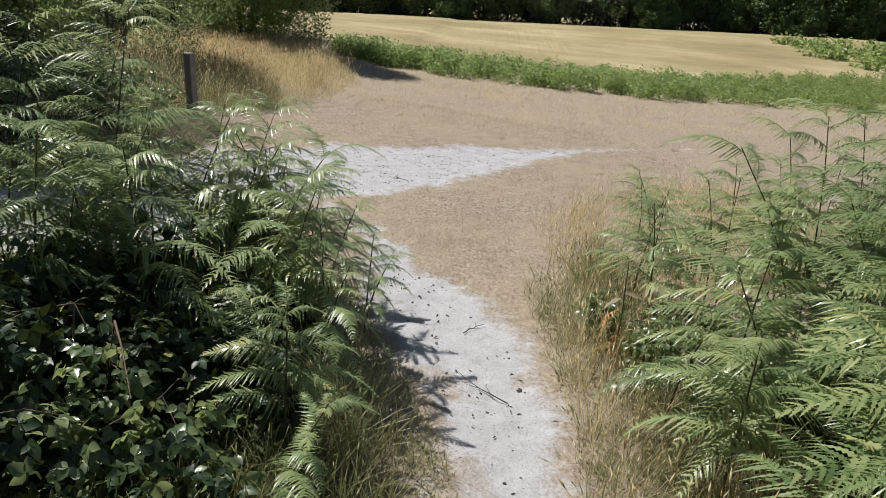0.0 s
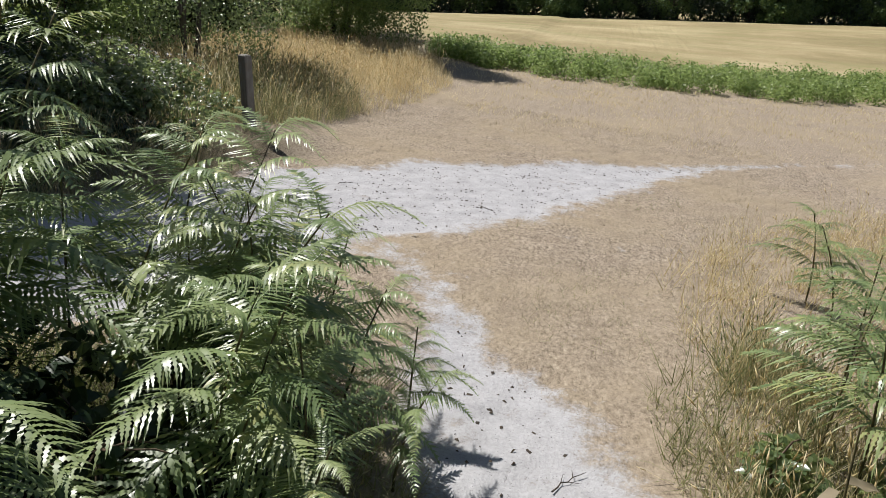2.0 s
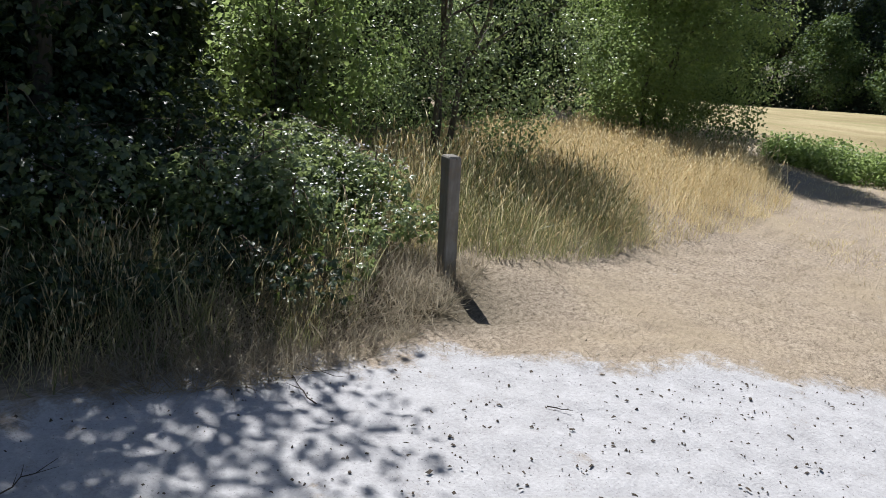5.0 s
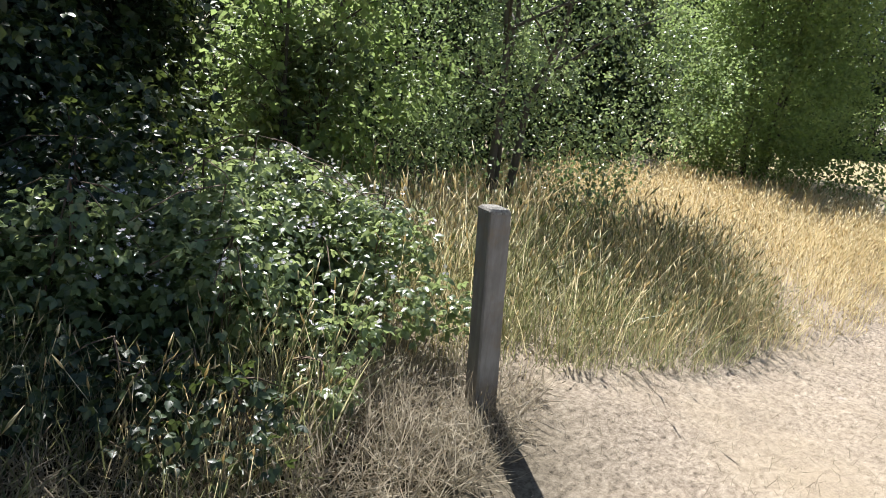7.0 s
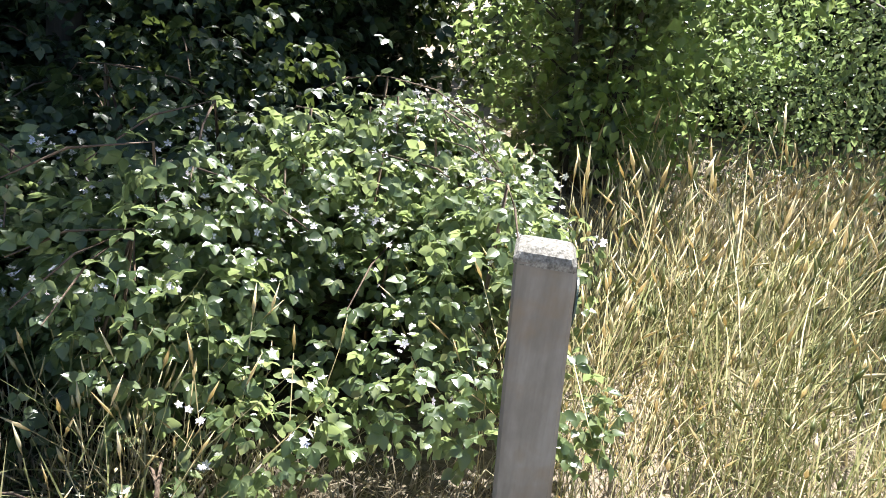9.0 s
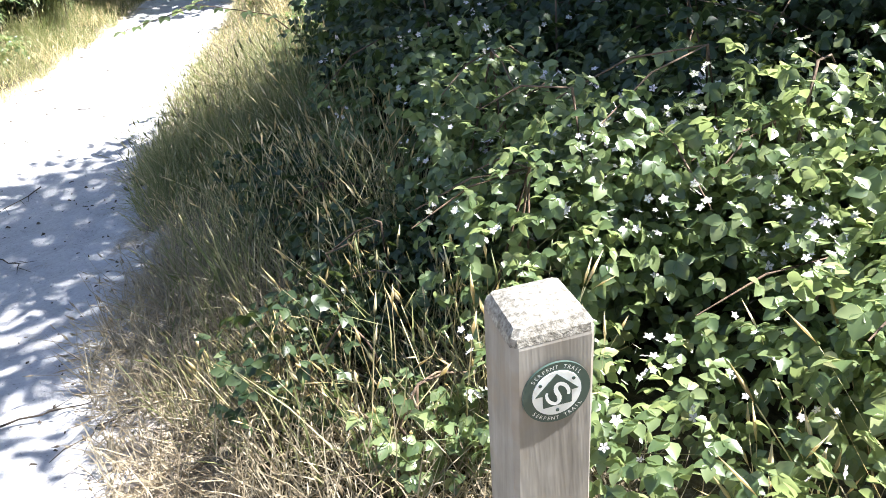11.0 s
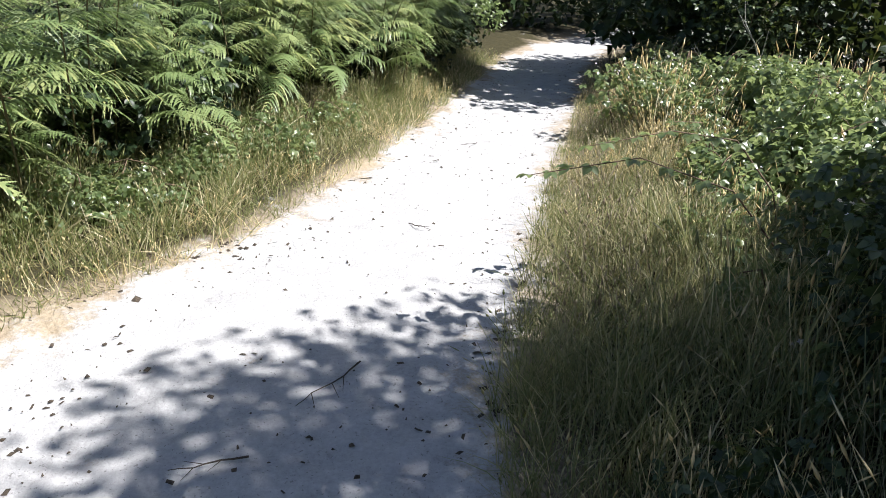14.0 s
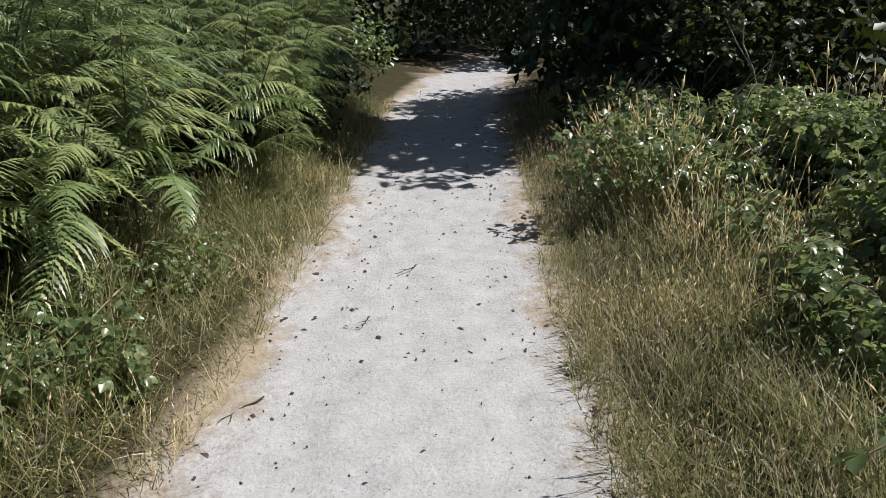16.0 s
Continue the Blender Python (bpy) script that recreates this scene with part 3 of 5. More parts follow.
# ---- waymarker post ----
def waymarker_post():
    foot, head = Vector((-3.775, 10.395, 0.0)), Vector((-3.84, 10.35, 0.985))
    side, turn = 0.052, radians(69.0)
    root = new("waymarker_post")
    root.matrix_basis = Matrix.Translation(foot)
    tall, shift = head.z, head - foot
    def ring_at(bm, z, k, rough):
        made, c, s, cut = [], math.cos(turn), math.sin(turn), 0.12
        for cx, cy in ((-1, -1), (1, -1), (1, 1), (-1, 1)):
            pair = ((cx, cy * (1 - cut)), (cx * (1 - cut), cy))
            for ax, ay in pair if cx * cy > 0 else pair[::-1]:
                x, y = ax * side * k + random.uniform(-rough, rough), ay * side * k + random.uniform(-rough, rough)
                made.append(bm.verts.new((x * c - y * s + shift.x * z / tall, x * s + y * c + shift.y * z / tall, z)))
        return made

    def skin(bm, rings):
        for a, b in zip(rings, rings[1:]):
            for i in range(8):
                bm.faces.new((a[i], a[(i + 1) % 8], b[(i + 1) % 8], b[i]))

    bm = bmesh.new()
    skin(bm, [ring_at(bm, z, 1.0, 0.0015) for z in (-0.1, 0.0, 0.25, 0.5, 0.75, tall - 0.04, tall - 0.03)])
    bmesh.ops.recalc_face_normals(bm, faces=bm.faces)
    part("shaft", bm, OAK, root)
    bm = bmesh.new()
    levels = [ring_at(bm, tall + z, k, 0.001) for z, k in ((-0.036, 1.006), (-0.026, 0.995), (-0.016, 0.87), (-0.009, 0.5))]
    skin(bm, levels)
    bm.faces.new(levels[-1])
    bmesh.ops.recalc_face_normals(bm, faces=bm.faces)
    part("cap", bm, OAK_TOP, root, "bleached domed end grain")
    # the disc on the face that looks north-east
    normal = Vector((math.cos(turn), math.sin(turn), 0))
    across = Vector((-normal.y, normal.x, 0))
    lean_here = shift * ((tall - 0.105) / tall)
    seat = Vector((lean_here.x, lean_here.y, tall - 0.105)) + normal * (side + 0.002)
    m = Matrix((across.to_4d(), Vector((0, 0, 1, 0)), normal.to_4d(), Vector((0, 0, 0, 1)))).transposed()
    for k in range(3):
        m[3][k] = 0.0
    m = Matrix.Translation(seat) @ m

    def plate(name, outline, depth, lift, mat, parent, label=""):
        bm = bmesh.new()
        low = [bm.verts.new((x, y, lift)) for x, y in outline]
        high = [bm.verts.new((x, y, lift + depth)) for x, y in outline]
        bm.faces.new(high)
        bm.faces.new(low[::-1])
        n = len(outline)
        for i in range(n):
            bm.faces.new((low[i], low[(i + 1) % n], high[(i + 1) % n], high[i]))
        return part(name, bm, mat, parent, label)

    ring = lambda r: [(r * math.cos(math.tau * i / 40), r * math.sin(math.tau * i / 40)) for i in range(40)]
    disc = plate("marker_disc", ring(0.047), 0.003, 0.0, DISC_GREEN, root, "round green and white trail marker disc")
    disc.matrix_basis = m @ Matrix.Diagonal((0.92, 0.92, 1, 1))
    plate("disc_face", ring(0.034), 0.0012, 0.003, DISC_WHITE, disc, "white disc face")
    house = [(-0.020, -0.019), (0.020, -0.019), (0.020, 0.001), (0.030, 0.001), (0, 0.031), (-0.030, 0.001), (-0.020, 0.001)]
    plate("arrow", house, 0.001, 0.0042, DISC_GREEN, disc, "dark green arrow")
    bow = [radians(20 + 250 * s) for s in np.linspace(0, 1, 12)]
    pts = [Vector((0.0125 * math.cos(a), 0.0078 + 0.0075 * math.sin(a), 0.0056)) for a in bow] + [Vector((-0.0125 * math.cos(a), -0.0072 - 0.0075 * math.sin(a), 0.0056)) for a in (radians(270 - 250 * s) for s in np.linspace(0.02, 1, 12))]
    pts = [Matrix.Rotation(-1.05, 3, "Z") @ p for p in pts]
    left, right = [], []
    for i, p in enumerate(pts):
        d = (pts[min(i + 1, 23)] - pts[max(i - 1, 0)]).normalized()
        w = 0.0031 * (0.5 + 0.5 * math.sin(math.pi * (i + 3) / 27))
        left.append((p.x - d.y * w, p.y + d.x * w, p.z)), right.append((p.x + d.y * w, p.y - d.x * w, p.z))
    bm = bmesh.new()
    lv, rv = [bm.verts.new(p) for p in left], [bm.verts.new(p) for p in right]
    for i in range(23):
        bm.faces.new((lv[i], rv[i], rv[i + 1], lv[i + 1]))
    part("snake", bm, DISC_WHITE, disc, "white winding snake sign")
    for k, (x, y) in enumerate(((-0.023, 0.018), (0.023, 0.018), (0, -0.027))):
        plate("nail_head", [(x + 0.0024 * math.cos(math.tau * i / 10), y + 0.0024 * math.sin(math.tau * i / 10)) for i in range(10)], 0.001, 0.0042, DISC_GREEN, disc)
    for word, start, sense, radius in (("SERPENT TRAIL", 90, -1, 0.0378), ("SERPENT TRAIL", 270, 1, 0.0432)):
        for k, letter in enumerate(word):
            if letter == " ":
                continue
            a = radians(start + sense * (k - 6) * 8.6)
            cu = bpy.data.curves.new("letter", "FONT")
            cu.body, cu.size, cu.align_x = letter, 0.0082, "CENTER"
            ob = new("letter", cu)
            ob.parent = disc
            ob.matrix_basis = Matrix.Translation((radius * math.cos(a), radius * math.sin(a), 0.0036)) @ Matrix.Rotation(a + (-math.pi / 2 if sense < 0 else math.pi / 2), 4, "Z")
            cu.materials.append(DISC_WHITE)
    return tagged(root, "weathered square oak waymarker post with a round trail disc", "post")


waymarker_post()


# ---- trees and shrubs ----
def tree(name, x, y, tall, crown_low, wide, stems, leaf, mat, bark, clumps, per, leaf_size, label, seed, category="tree", thick=0.05):
    g = np.random.default_rng(seed)
    root = new(name)
    z0 = float(height(x, y))
    root.matrix_basis = Matrix.Translation((x, y, z0))
    wood, centres, radii = [], [], []
    for s in range(stems):
        a = math.tau * s / stems + g.uniform(0, 1)
        spread = wide * (0.35 if stems > 1 else 0.08)
        top = np.array([spread * math.cos(a), spread * math.sin(a), tall * g.uniform(0.8, 0.95)])
        foot = np.array([0.12 * math.cos(a) * (stems > 1), 0.12 * math.sin(a) * (stems > 1), -0.1])
        line = [foot + (top - foot) * k + np.array([g.normal(0, 0.05), g.normal(0, 0.05), 0]) * (0 < k < 1) for k in np.linspace(0, 1, 6)]
        wood.append(tube(line, np.linspace(thick, thick * 0.2, 6), 7))
        for b in range(5):
            k = g.uniform(0.25, 0.85)
            at = foot + (top - foot) * k
            ba = g.uniform(0, math.tau)
            reach = wide * g.uniform(0.4, 0.8) * (1.1 - 0.5 * k)
            end = at + np.array([reach * math.cos(ba), reach * math.sin(ba), reach * g.uniform(0.2, 0.7)])
            wood.append(tube([at, (at + end) / 2 + [0, 0, 0.08 * reach], end], [thick * 0.4, thick * 0.25, thick * 0.08], 5))
    for c in range(clumps):
        k = (c + 0.5) / clumps
        z = crown_low + (tall - crown_low) * k
        r_here = wide * (0.55 + 0.5 * math.sin(math.pi * min(1, 0.15 + 0.85 * k))) * g.uniform(0.35, 1.0) * (1 - 0.45 * k * k)
        a = c * 2.4 + g.uniform(-0.4, 0.4)
        centres.append((r_here * math.cos(a), r_here * math.sin(a), z))
        radii.append(wide * g.uniform(0.20, 0.36))
    trunk = new("trunk", mesh_of("trunk", *joined(*wood), bark))
    trunk.parent = root
    crown = new("crown", mesh_of("crown", *leaf_cloud(np.array(centres), np.array(radii), per, leaf_size, leaf, 0.7), mat))
    crown.parent = root
    return tagged(root, label, category)


tree("birch_tree", -6.6, 13.95, 3.9, 0.3, 1.9, 3, LEAF1, TREE_LEAF, BARK, 100, 260, 0.042, "slender birch with small glossy leaves behind the tall grass", 3)
tree("birch_tree", -9.2, 15.2, 4.4, 0.3, 1.8, 2, LEAF1, TREE_LEAF, BARK, 90, 280, 0.045, "young birch with sunlit leaves at the thicket", 4)
tree("willow_bush", -6.9, 22.2, 6.7, 0.45, 2.15, 5, LEAF1, BUSH_LEAF, BARK, 220, 400, 0.068, "large rounded bright green willow beside the meadow", 5)
tree("oak_tree", -6.7, 8.9, 6.2, 1.7, 1.75, 1, LEAF1, SHADED_LEAF, BARK, 44, 130, 0.085, "leafy oak shading the sandy path, deep shade put into its leaf colour", 6, thick=0.1)
# Added backing bushes whose near-black leaves paint the deep shade behind the brambles
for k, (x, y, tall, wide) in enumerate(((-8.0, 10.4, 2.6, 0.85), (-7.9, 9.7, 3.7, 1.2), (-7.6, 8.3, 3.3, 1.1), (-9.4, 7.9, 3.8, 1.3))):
    tree("dark_backing_bush", x, y, tall, 0.15, wide, 3, LEAF1, SHADED_LEAF, BARK, 80, 190, 0.08, "dense bush added behind the brambles, near-black for the shade there", 80 + k, "bush", 0.03)
# Brighter leaf than the other hazels: sun glare put into the colour
tree("hazel_bush", -7.3, 12.0, 3.2, 0.3, 1.15, 4, LEAF1, BUSH_LEAF, BARK, 44, 130, 0.075, "hazel bush beside the birches with sun glare put into its leaf colour", 41, "bush", 0.025)
# Second oak added up-sun so that its crown shades brambles and sand
tree("oak_tree", -8.9, 9.45, 8.3, 2.2, 1.95, 1, LEAF1, SHADED_LEAF, BARK, 82, 150, 0.1, "oak added behind the brambles to cast shade, with shade in its leaf colour", 9, thick=0.1)
# Wood-edge trees; their shaded look comes from the near-black leaf colour
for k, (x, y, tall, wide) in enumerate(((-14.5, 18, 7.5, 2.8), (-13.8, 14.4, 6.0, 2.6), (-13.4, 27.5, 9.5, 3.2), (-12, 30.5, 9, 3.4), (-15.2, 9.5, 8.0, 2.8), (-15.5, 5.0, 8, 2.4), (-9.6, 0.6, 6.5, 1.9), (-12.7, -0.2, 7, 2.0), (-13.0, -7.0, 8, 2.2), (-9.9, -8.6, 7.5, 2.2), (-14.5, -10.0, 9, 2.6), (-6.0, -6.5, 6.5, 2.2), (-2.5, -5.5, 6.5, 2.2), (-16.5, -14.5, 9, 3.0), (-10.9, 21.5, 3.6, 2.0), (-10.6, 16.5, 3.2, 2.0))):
    tree("woodland_tree", x, y, tall, 0.2, wide, 1, LEAF1, SHADED_LEAF, BARK, 56, 170, 0.16, "broadleaf tree at the edge of the wood, shade put into its leaf colour", 20 + k, thick=0.14)
tree("hazel_bush", -6.4, -2.6, 3.4, 0.5, 1.2, 4, LEAF1, TREE_LEAF, BARK, 34, 170, 0.07, "leafy hazel bush above the bracken", 40, "bush", 0.025)

for k, (x, y) in enumerate(((-3.2, -1.7), (-1.7, -1.9), (-4.6, -2.9))):
    tree("hazel_bush", x, y, 3.2, 0.2, 1.25, 4, LEAF1, TREE_LEAF, BARK, 34, 150, 0.08, "leafy hazel bush behind the bracken bank", 44 + k, "bush", 0.025)


# far trees beyond the meadow, a few shapes repeated
def far_tree(name, tall, wide, mat, bark, seed, label, low=0.1):
    t = tree(name, 0, -400, tall, tall * low, wide, 1, LEAF1, mat, bark, 60, 190, 0.24, label, seed, thick=0.22)
    return t


FAR = [far_tree("oak_tree", 8.0, 3.4, FAR_LEAF, BARK, 60, "broad oak at the far edge of the meadow"), far_tree("oak_tree", 10.5, 3.8, FAR_LEAF, BARK, 61, "tall oak at the far edge of the meadow"),
       far_tree("pine_tree", 14.0, 3.2, PINE_LEAF, BARK, 62, "dark pine in the far wood", 0.3), far_tree("pine_tree", 16.0, 3.0, PINE_LEAF, BARK, 63, "tall dark pine in the far wood", 0.25), far_tree("hawthorn_bush", 4.2, 2.4, FAR_LEAF, BARK, 64, "rounded bush along the wood edge", 0.02)]
g = np.random.default_rng(5)
used = [False] * len(FAR)
spots = []
for x in np.arange(-62, 75, 4.4):
    if g.random() < 0.45:
        spots.append((x, 68 + 0.05 * x, 4, 0.85))
    spots.append((x + 2, 70 + 0.05 * x, 0, 0.95))
    spots.append((x + 1, 76 + 0.05 * x, 2 if g.random() < 0.6 else 1, 0.85 if x > -6 else 1.05))
    spots.append((x - 1, 84 + 0.05 * x, 3, 0.7 if x > -6 else 1.05))
for x, y, kind, scale in spots:
    x, y, s = x + g.uniform(-1.5, 1.5), y + g.uniform(-1.2, 1.2), scale * g.uniform(0.8, 1.15)
    m = Matrix.Translation((x, y, float(height(x, y)) - 0.1)) @ Matrix.Rotation(g.uniform(0, 6.28), 4, "Z") @ Matrix.Diagonal((s, s, s, 1))
    if used[kind]:
        copy_thing(FAR[kind], m)
    else:
        FAR[kind].matrix_basis, used[kind] = m, True


# Dark leaf band along the far wood, painting the shade at its foot
edge = np.stack([rng.uniform(-75, 90, 620), rng.uniform(70, 78, 620)], -1)
edge = np.c_[edge, height(edge[:, 0], edge[:, 1]) + rng.uniform(0.4, 6.5, 620), rng.uniform(1.0, 1.9, 620)]
skirt = np.stack([rng.uniform(-75, 90, 420), rng.uniform(69.5, 72.5, 420)], -1)
skirt = np.c_[skirt, height(skirt[:, 0], skirt[:, 1]) + rng.uniform(0.2, 1.8, 420), rng.uniform(0.9, 1.5, 420)]
edge = np.concatenate([edge, skirt])
tagged(new("woodland_edge", mesh_of("woodland_edge", *leaf_cloud(edge[:, :3], edge[:, 3], 110, 0.3, LEAF1, 0.7), PINE_LEAF)), "dark leaf band standing for the shade along the foot of the far wood", "woodland", kind="stuff")


# ---- brambles ----
def bramble(name, mounds, per, label, size=0.085, flowers=0.02, canes=30, leaf_mat=BRAMBLE):
    """A thicket of arching canes, three-part leaves and some blossom over low mounds (x, y, z, radius)."""
    m = np.array(mounds)
    m[:, 2] += height(m[:, 0], m[:, 1])
    leaves = leaf_cloud(m[:, :3], m[:, 3], per, size, LEAF3, 0.55, 0.8)
    ob = new(name, mesh_of(name, *leaves, leaf_mat))
    n = max(3, int(len(m) * per * flowers))
    pick = m[rng.integers(len(m), size=n)]
    d = rng.standard_normal((n, 3))
    d[:, 2] = np.abs(d[:, 2])
    d /= np.linalg.norm(d, axis=1)[:, None]
    place = pick[:, :3] + d * pick[:, 3:4] * [1.04, 1.04, 0.88]
    place = place[rng.integers(max(1, n // 5), size=n)] + rng.normal(0, 0.022, (n, 3))
    bl = new("blossom", mesh_of("blossom", *scattered(PETALS, turns(rng.uniform(0, 6.28, n), rng.normal(0, 0.6, n), rng.normal(0, 0.6, n)), rng.uniform(0.015, 0.028, n), place), PETAL))
    bl.parent = ob
    tagged(bl, "pale pink bramble blossom")
    tubes = []
    for k in range(canes):
        c = m[rng.integers(len(m))]
        a, r = rng.uniform(0, 6.28), c[3] * rng.uniform(0.7, 1.2)
        foot, top = np.array([c[0], c[1], float(height(c[0], c[1]))]), np.array([c[0], c[1], c[2] + c[3] * 0.8])
        end = top + np.array([r * math.cos(a), r * math.sin(a), -r * 0.35])
        tubes.append(tube([foot, (foot + top) / 2 + rng.normal(0, 0.06, 3), top, (top + end) / 2 + [0, 0, 0.1 * r], end], [0.005, 0.005, 0.0045, 0.0035, 0.002], 4))
    cn = new("canes", mesh_of("canes", *joined(*tubes), CANE))
    cn.parent = ob
    return tagged(ob, label, "bramble", kind="stuff")


def mounds_along(line, n, rad, low, high, spread):
    pts = []
    for k in range(n):
        i = rng.integers(len(line) - 1)
        t = rng.random()
        x = line[i][0] + t * (line[i + 1][0] - line[i][0]) + rng.normal(0, spread)
        y = line[i][1] + t * (line[i + 1][1] - line[i][1]) + rng.normal(0, spread)
        pts.append((x, y, rng.uniform(low, high), rng.uniform(*rad)))
    return pts


bramble("bramble_thicket", mounds_along([(-4.95, 10.3), (-4.85, 9.6), (-5.0, 8.3)], 26, (0.25, 0.4), 0.15, 0.58, 0.16), 360, "flowering bramble with pale glossy leaves behind the post", 0.066, 0.12)
bramble("bramble_thicket", mounds_along([(-5.05, 10.6), (-5.4, 10.45), (-5.9, 10.2)], 24, (0.26, 0.38), 0.3, 0.62, 0.14), 340, "sunlit flowering bramble heaped behind the post", 0.066, 0.14)
bramble("bramble_thicket", mounds_along([(-7.2, 12.0), (-8.2, 12.6), (-9.0, 13.2)], 24, (0.4, 0.6), 0.4, 1.6, 0.2), 300, "pale sunlit bramble climbing at the wood edge", 0.09, 0.03)
bramble("bramble_thicket", [(x, y, rng.uniform(0.1, 0.38) + (0.22 if x < -7.4 else 0.0), rng.uniform(0.26, 0.38)) for x, y in random_in([(-6.5, 6.8), (-6.9, 5.3), (-7.8, 3.3), (-9.6, 3.4), (-9.9, 5.4), (-8.0, 6.9)], 60)], 210, "sunlit crest of the bramble bank with pale blossom", 0.085, 0.10)
# This thicket's shade is painted in through the darkened bramble leaf
bramble("bramble_thicket", mounds_along([(-5.9, 9.6), (-5.7, 8.6), (-5.9, 7.2)], 34, (0.4, 0.55), 0.25, 0.8, 0.25), 460, "bramble along the sandy path with shade put into its leaf colour", 0.072, 0.02, 30, SHADED_BRAMBLE)
bramble("bramble_thicket", mounds_along([(-5.8, 7.3), (-6.6, 6.4), (-7.4, 5.4)], 26, (0.22, 0.34), 0.12, 0.4, 0.2), 240, "low bramble with white blossom beside the path", 0.08, 0.02)
bramble("bramble_thicket", mounds_along([(-7.3, 5.4), (-7.9, 4.0), (-8.6, 2.4)], 38, (0.26, 0.42), 0.2, 0.55, 0.35), 220, "sunlit bramble bank behind the grass verge", 0.085, 0.012)
bramble("bramble_thicket", mounds_along([(-9.2, 1.8), (-9.9, -0.6), (-11.3, -3.0)], 34, (0.5, 0.8), 0.4, 1.4, 0.4), 220, "bramble and scrub under the trees with shade put into the leaf colour", 0.09, 0.004, 40, SHADED_BRAMBLE)
bramble("bramble_thicket", mounds_along([(-7.3, 9.7), (-7.1, 8.6), (-7.3, 7.6), (-8.4, 7.4)], 38, (0.6, 0.9), 0.6, 1.6, 0.35), 300, "bramble under the oak with the oak's shade in its leaf colour", 0.085, 0.003, 30, SHADED_BRAMBLE)
bramble("bramble_thicket", mounds_along([(-11.2, 12.6), (-10.6, 15.0), (-10.2, 19.0), (-10.5, 24.0)], 50, (0.8, 1.3), 0.5, 2.0, 0.4), 150, "dark undergrowth at the back of the tall grass", 0.16, 0.0)
bramble("bramble_thicket", mounds_along([(-1.7, 4.7), (-2.1, 3.6), (-2.6, 2.4)], 22, (0.25, 0.4), 0.1, 0.45, 0.2), 150, "dark bramble tangle among the bracken", 0.08, 0.003)
bramble("bramble_thicket", mounds_along([(-5.85, 7.1), (-6.3, 6.5), (-6.7, 6.0)], 22, (0.26, 0.36), 0.2, 0.62, 0.1), 300, "tall bramble with blossom shading the verge", 0.075, 0.04)
bramble("bramble_thicket", mounds_along([(-7.0, 3.4), (-7.7, 2.2), (-8.5, 0.8)], 24, (0.24, 0.36), 0.12, 0.45, 0.2), 200, "sunlit bramble and weeds along the far verge", 0.075, 0.05)
# Added low leaves that paint the dark shade between the verge stalks
bramble("shaded_bramble_patch", mounds_along([(-4.15, 9.5), (-4.55, 8.6), (-4.7, 7.5)], 24, (0.16, 0.26), 0.05, 0.22, 0.1), 110, "low bramble shoots added to darken the verge, shade in their leaf colour", 0.06, 0.0, 8, SHADED_BRAMBLE)
bramble("bramble_patch", mounds_along([(-1.1, 3.0), (-1.9, 3.4), (-2.4, 2.6), (-1.5, 2.2)], 24, (0.25, 0.42), 0.05, 0.35, 0.25), 110, "low bramble and nettle leaves under the bracken", 0.085, 0.004)
bramble("bramble_patch", mounds_along([(-2.2, 5.0), (-2.8, 4.4), (-3.4, 3.6), (-4.4, 2.3)], 46, (0.12, 0.24), 0.04, 0.16, 0.16), 75, "small bramble leaves in the grass verge", 0.06, 0.0, 12)
bramble("bramble_patch", mounds_along([(-5.1, 7.4), (-5.8, 6.3), (-6.2, 5.5), (-6.5, 4.6), (-7.3, 3.0)], 44, (0.12, 0.2), 0.06, 0.26, 0.2), 60, "bramble shoots spreading through the verge grass", 0.075, 0.01, 20)
bramble("bramble_patch", mounds_along([(0.95, 4.9), (1.1, 5.4), (1.3, 4.4)], 9, (0.14, 0.22), 0.08, 0.25, 0.12), 120, "bramble seedlings at the foot of the bracken", 0.07, 0.0, 8)
bramble("bramble_patch", [(-4.22, 9.95, 0.25, 0.2), (-4.3, 10.3, 0.3, 0.22), (-4.25, 10.62, 0.28, 0.2), (-4.05, 9.7, 0.12, 0.16)], 130, "white flowering bramble sprays round the post", 0.06, 0.10, 2)


def bramble_spray(line, leaves, size):
    """One arching bramble cane with three-part leaves along it."""
    p = np.array(line, float)
    root = new("bramble_cane", mesh_of("bramble_cane", *tube(p, np.linspace(0.006, 0.002, len(p)), 5), CANE))
    for k in range(leaves):
        s = (0.35 + 0.65 * k / (leaves - 1)) * (len(p) - 1)
        i = min(int(s), len(p) - 2)
        at = p[i] + (p[i + 1] - p[i]) * (s - i)
        ob = new("leaf", SPRAY_LEAF)
        ob.parent = root
        d = p[i + 1] - p[i]
        yaw = math.atan2(d[1], d[0]) - math.pi / 2 + (1.1 if k % 2 else -1.1) * rng.uniform(0.6, 1.1)
        z = size * rng.uniform(0.75, 1.2)
        ob.matrix_basis = Matrix.Translation(at) @ Euler((rng.uniform(-0.45, 0.1), rng.uniform(-0.25, 0.25), yaw)).to_matrix().to_4x4() @ Matrix.Diagonal((z, z, z, 1))
    return tagged(root, "arching bramble cane with broad leaves over the path edge", "bramble")


SPRAY_LEAF = mesh_of("leaf", *LEAF3, BRAMBLE)
bramble_spray([(-6.1, 5.95, 0.05), (-5.95, 5.92, 0.5), (-5.7, 5.88, 0.76), (-5.35, 5.84, 0.80), (-4.95, 5.80, 0.72)], 15, 0.10)
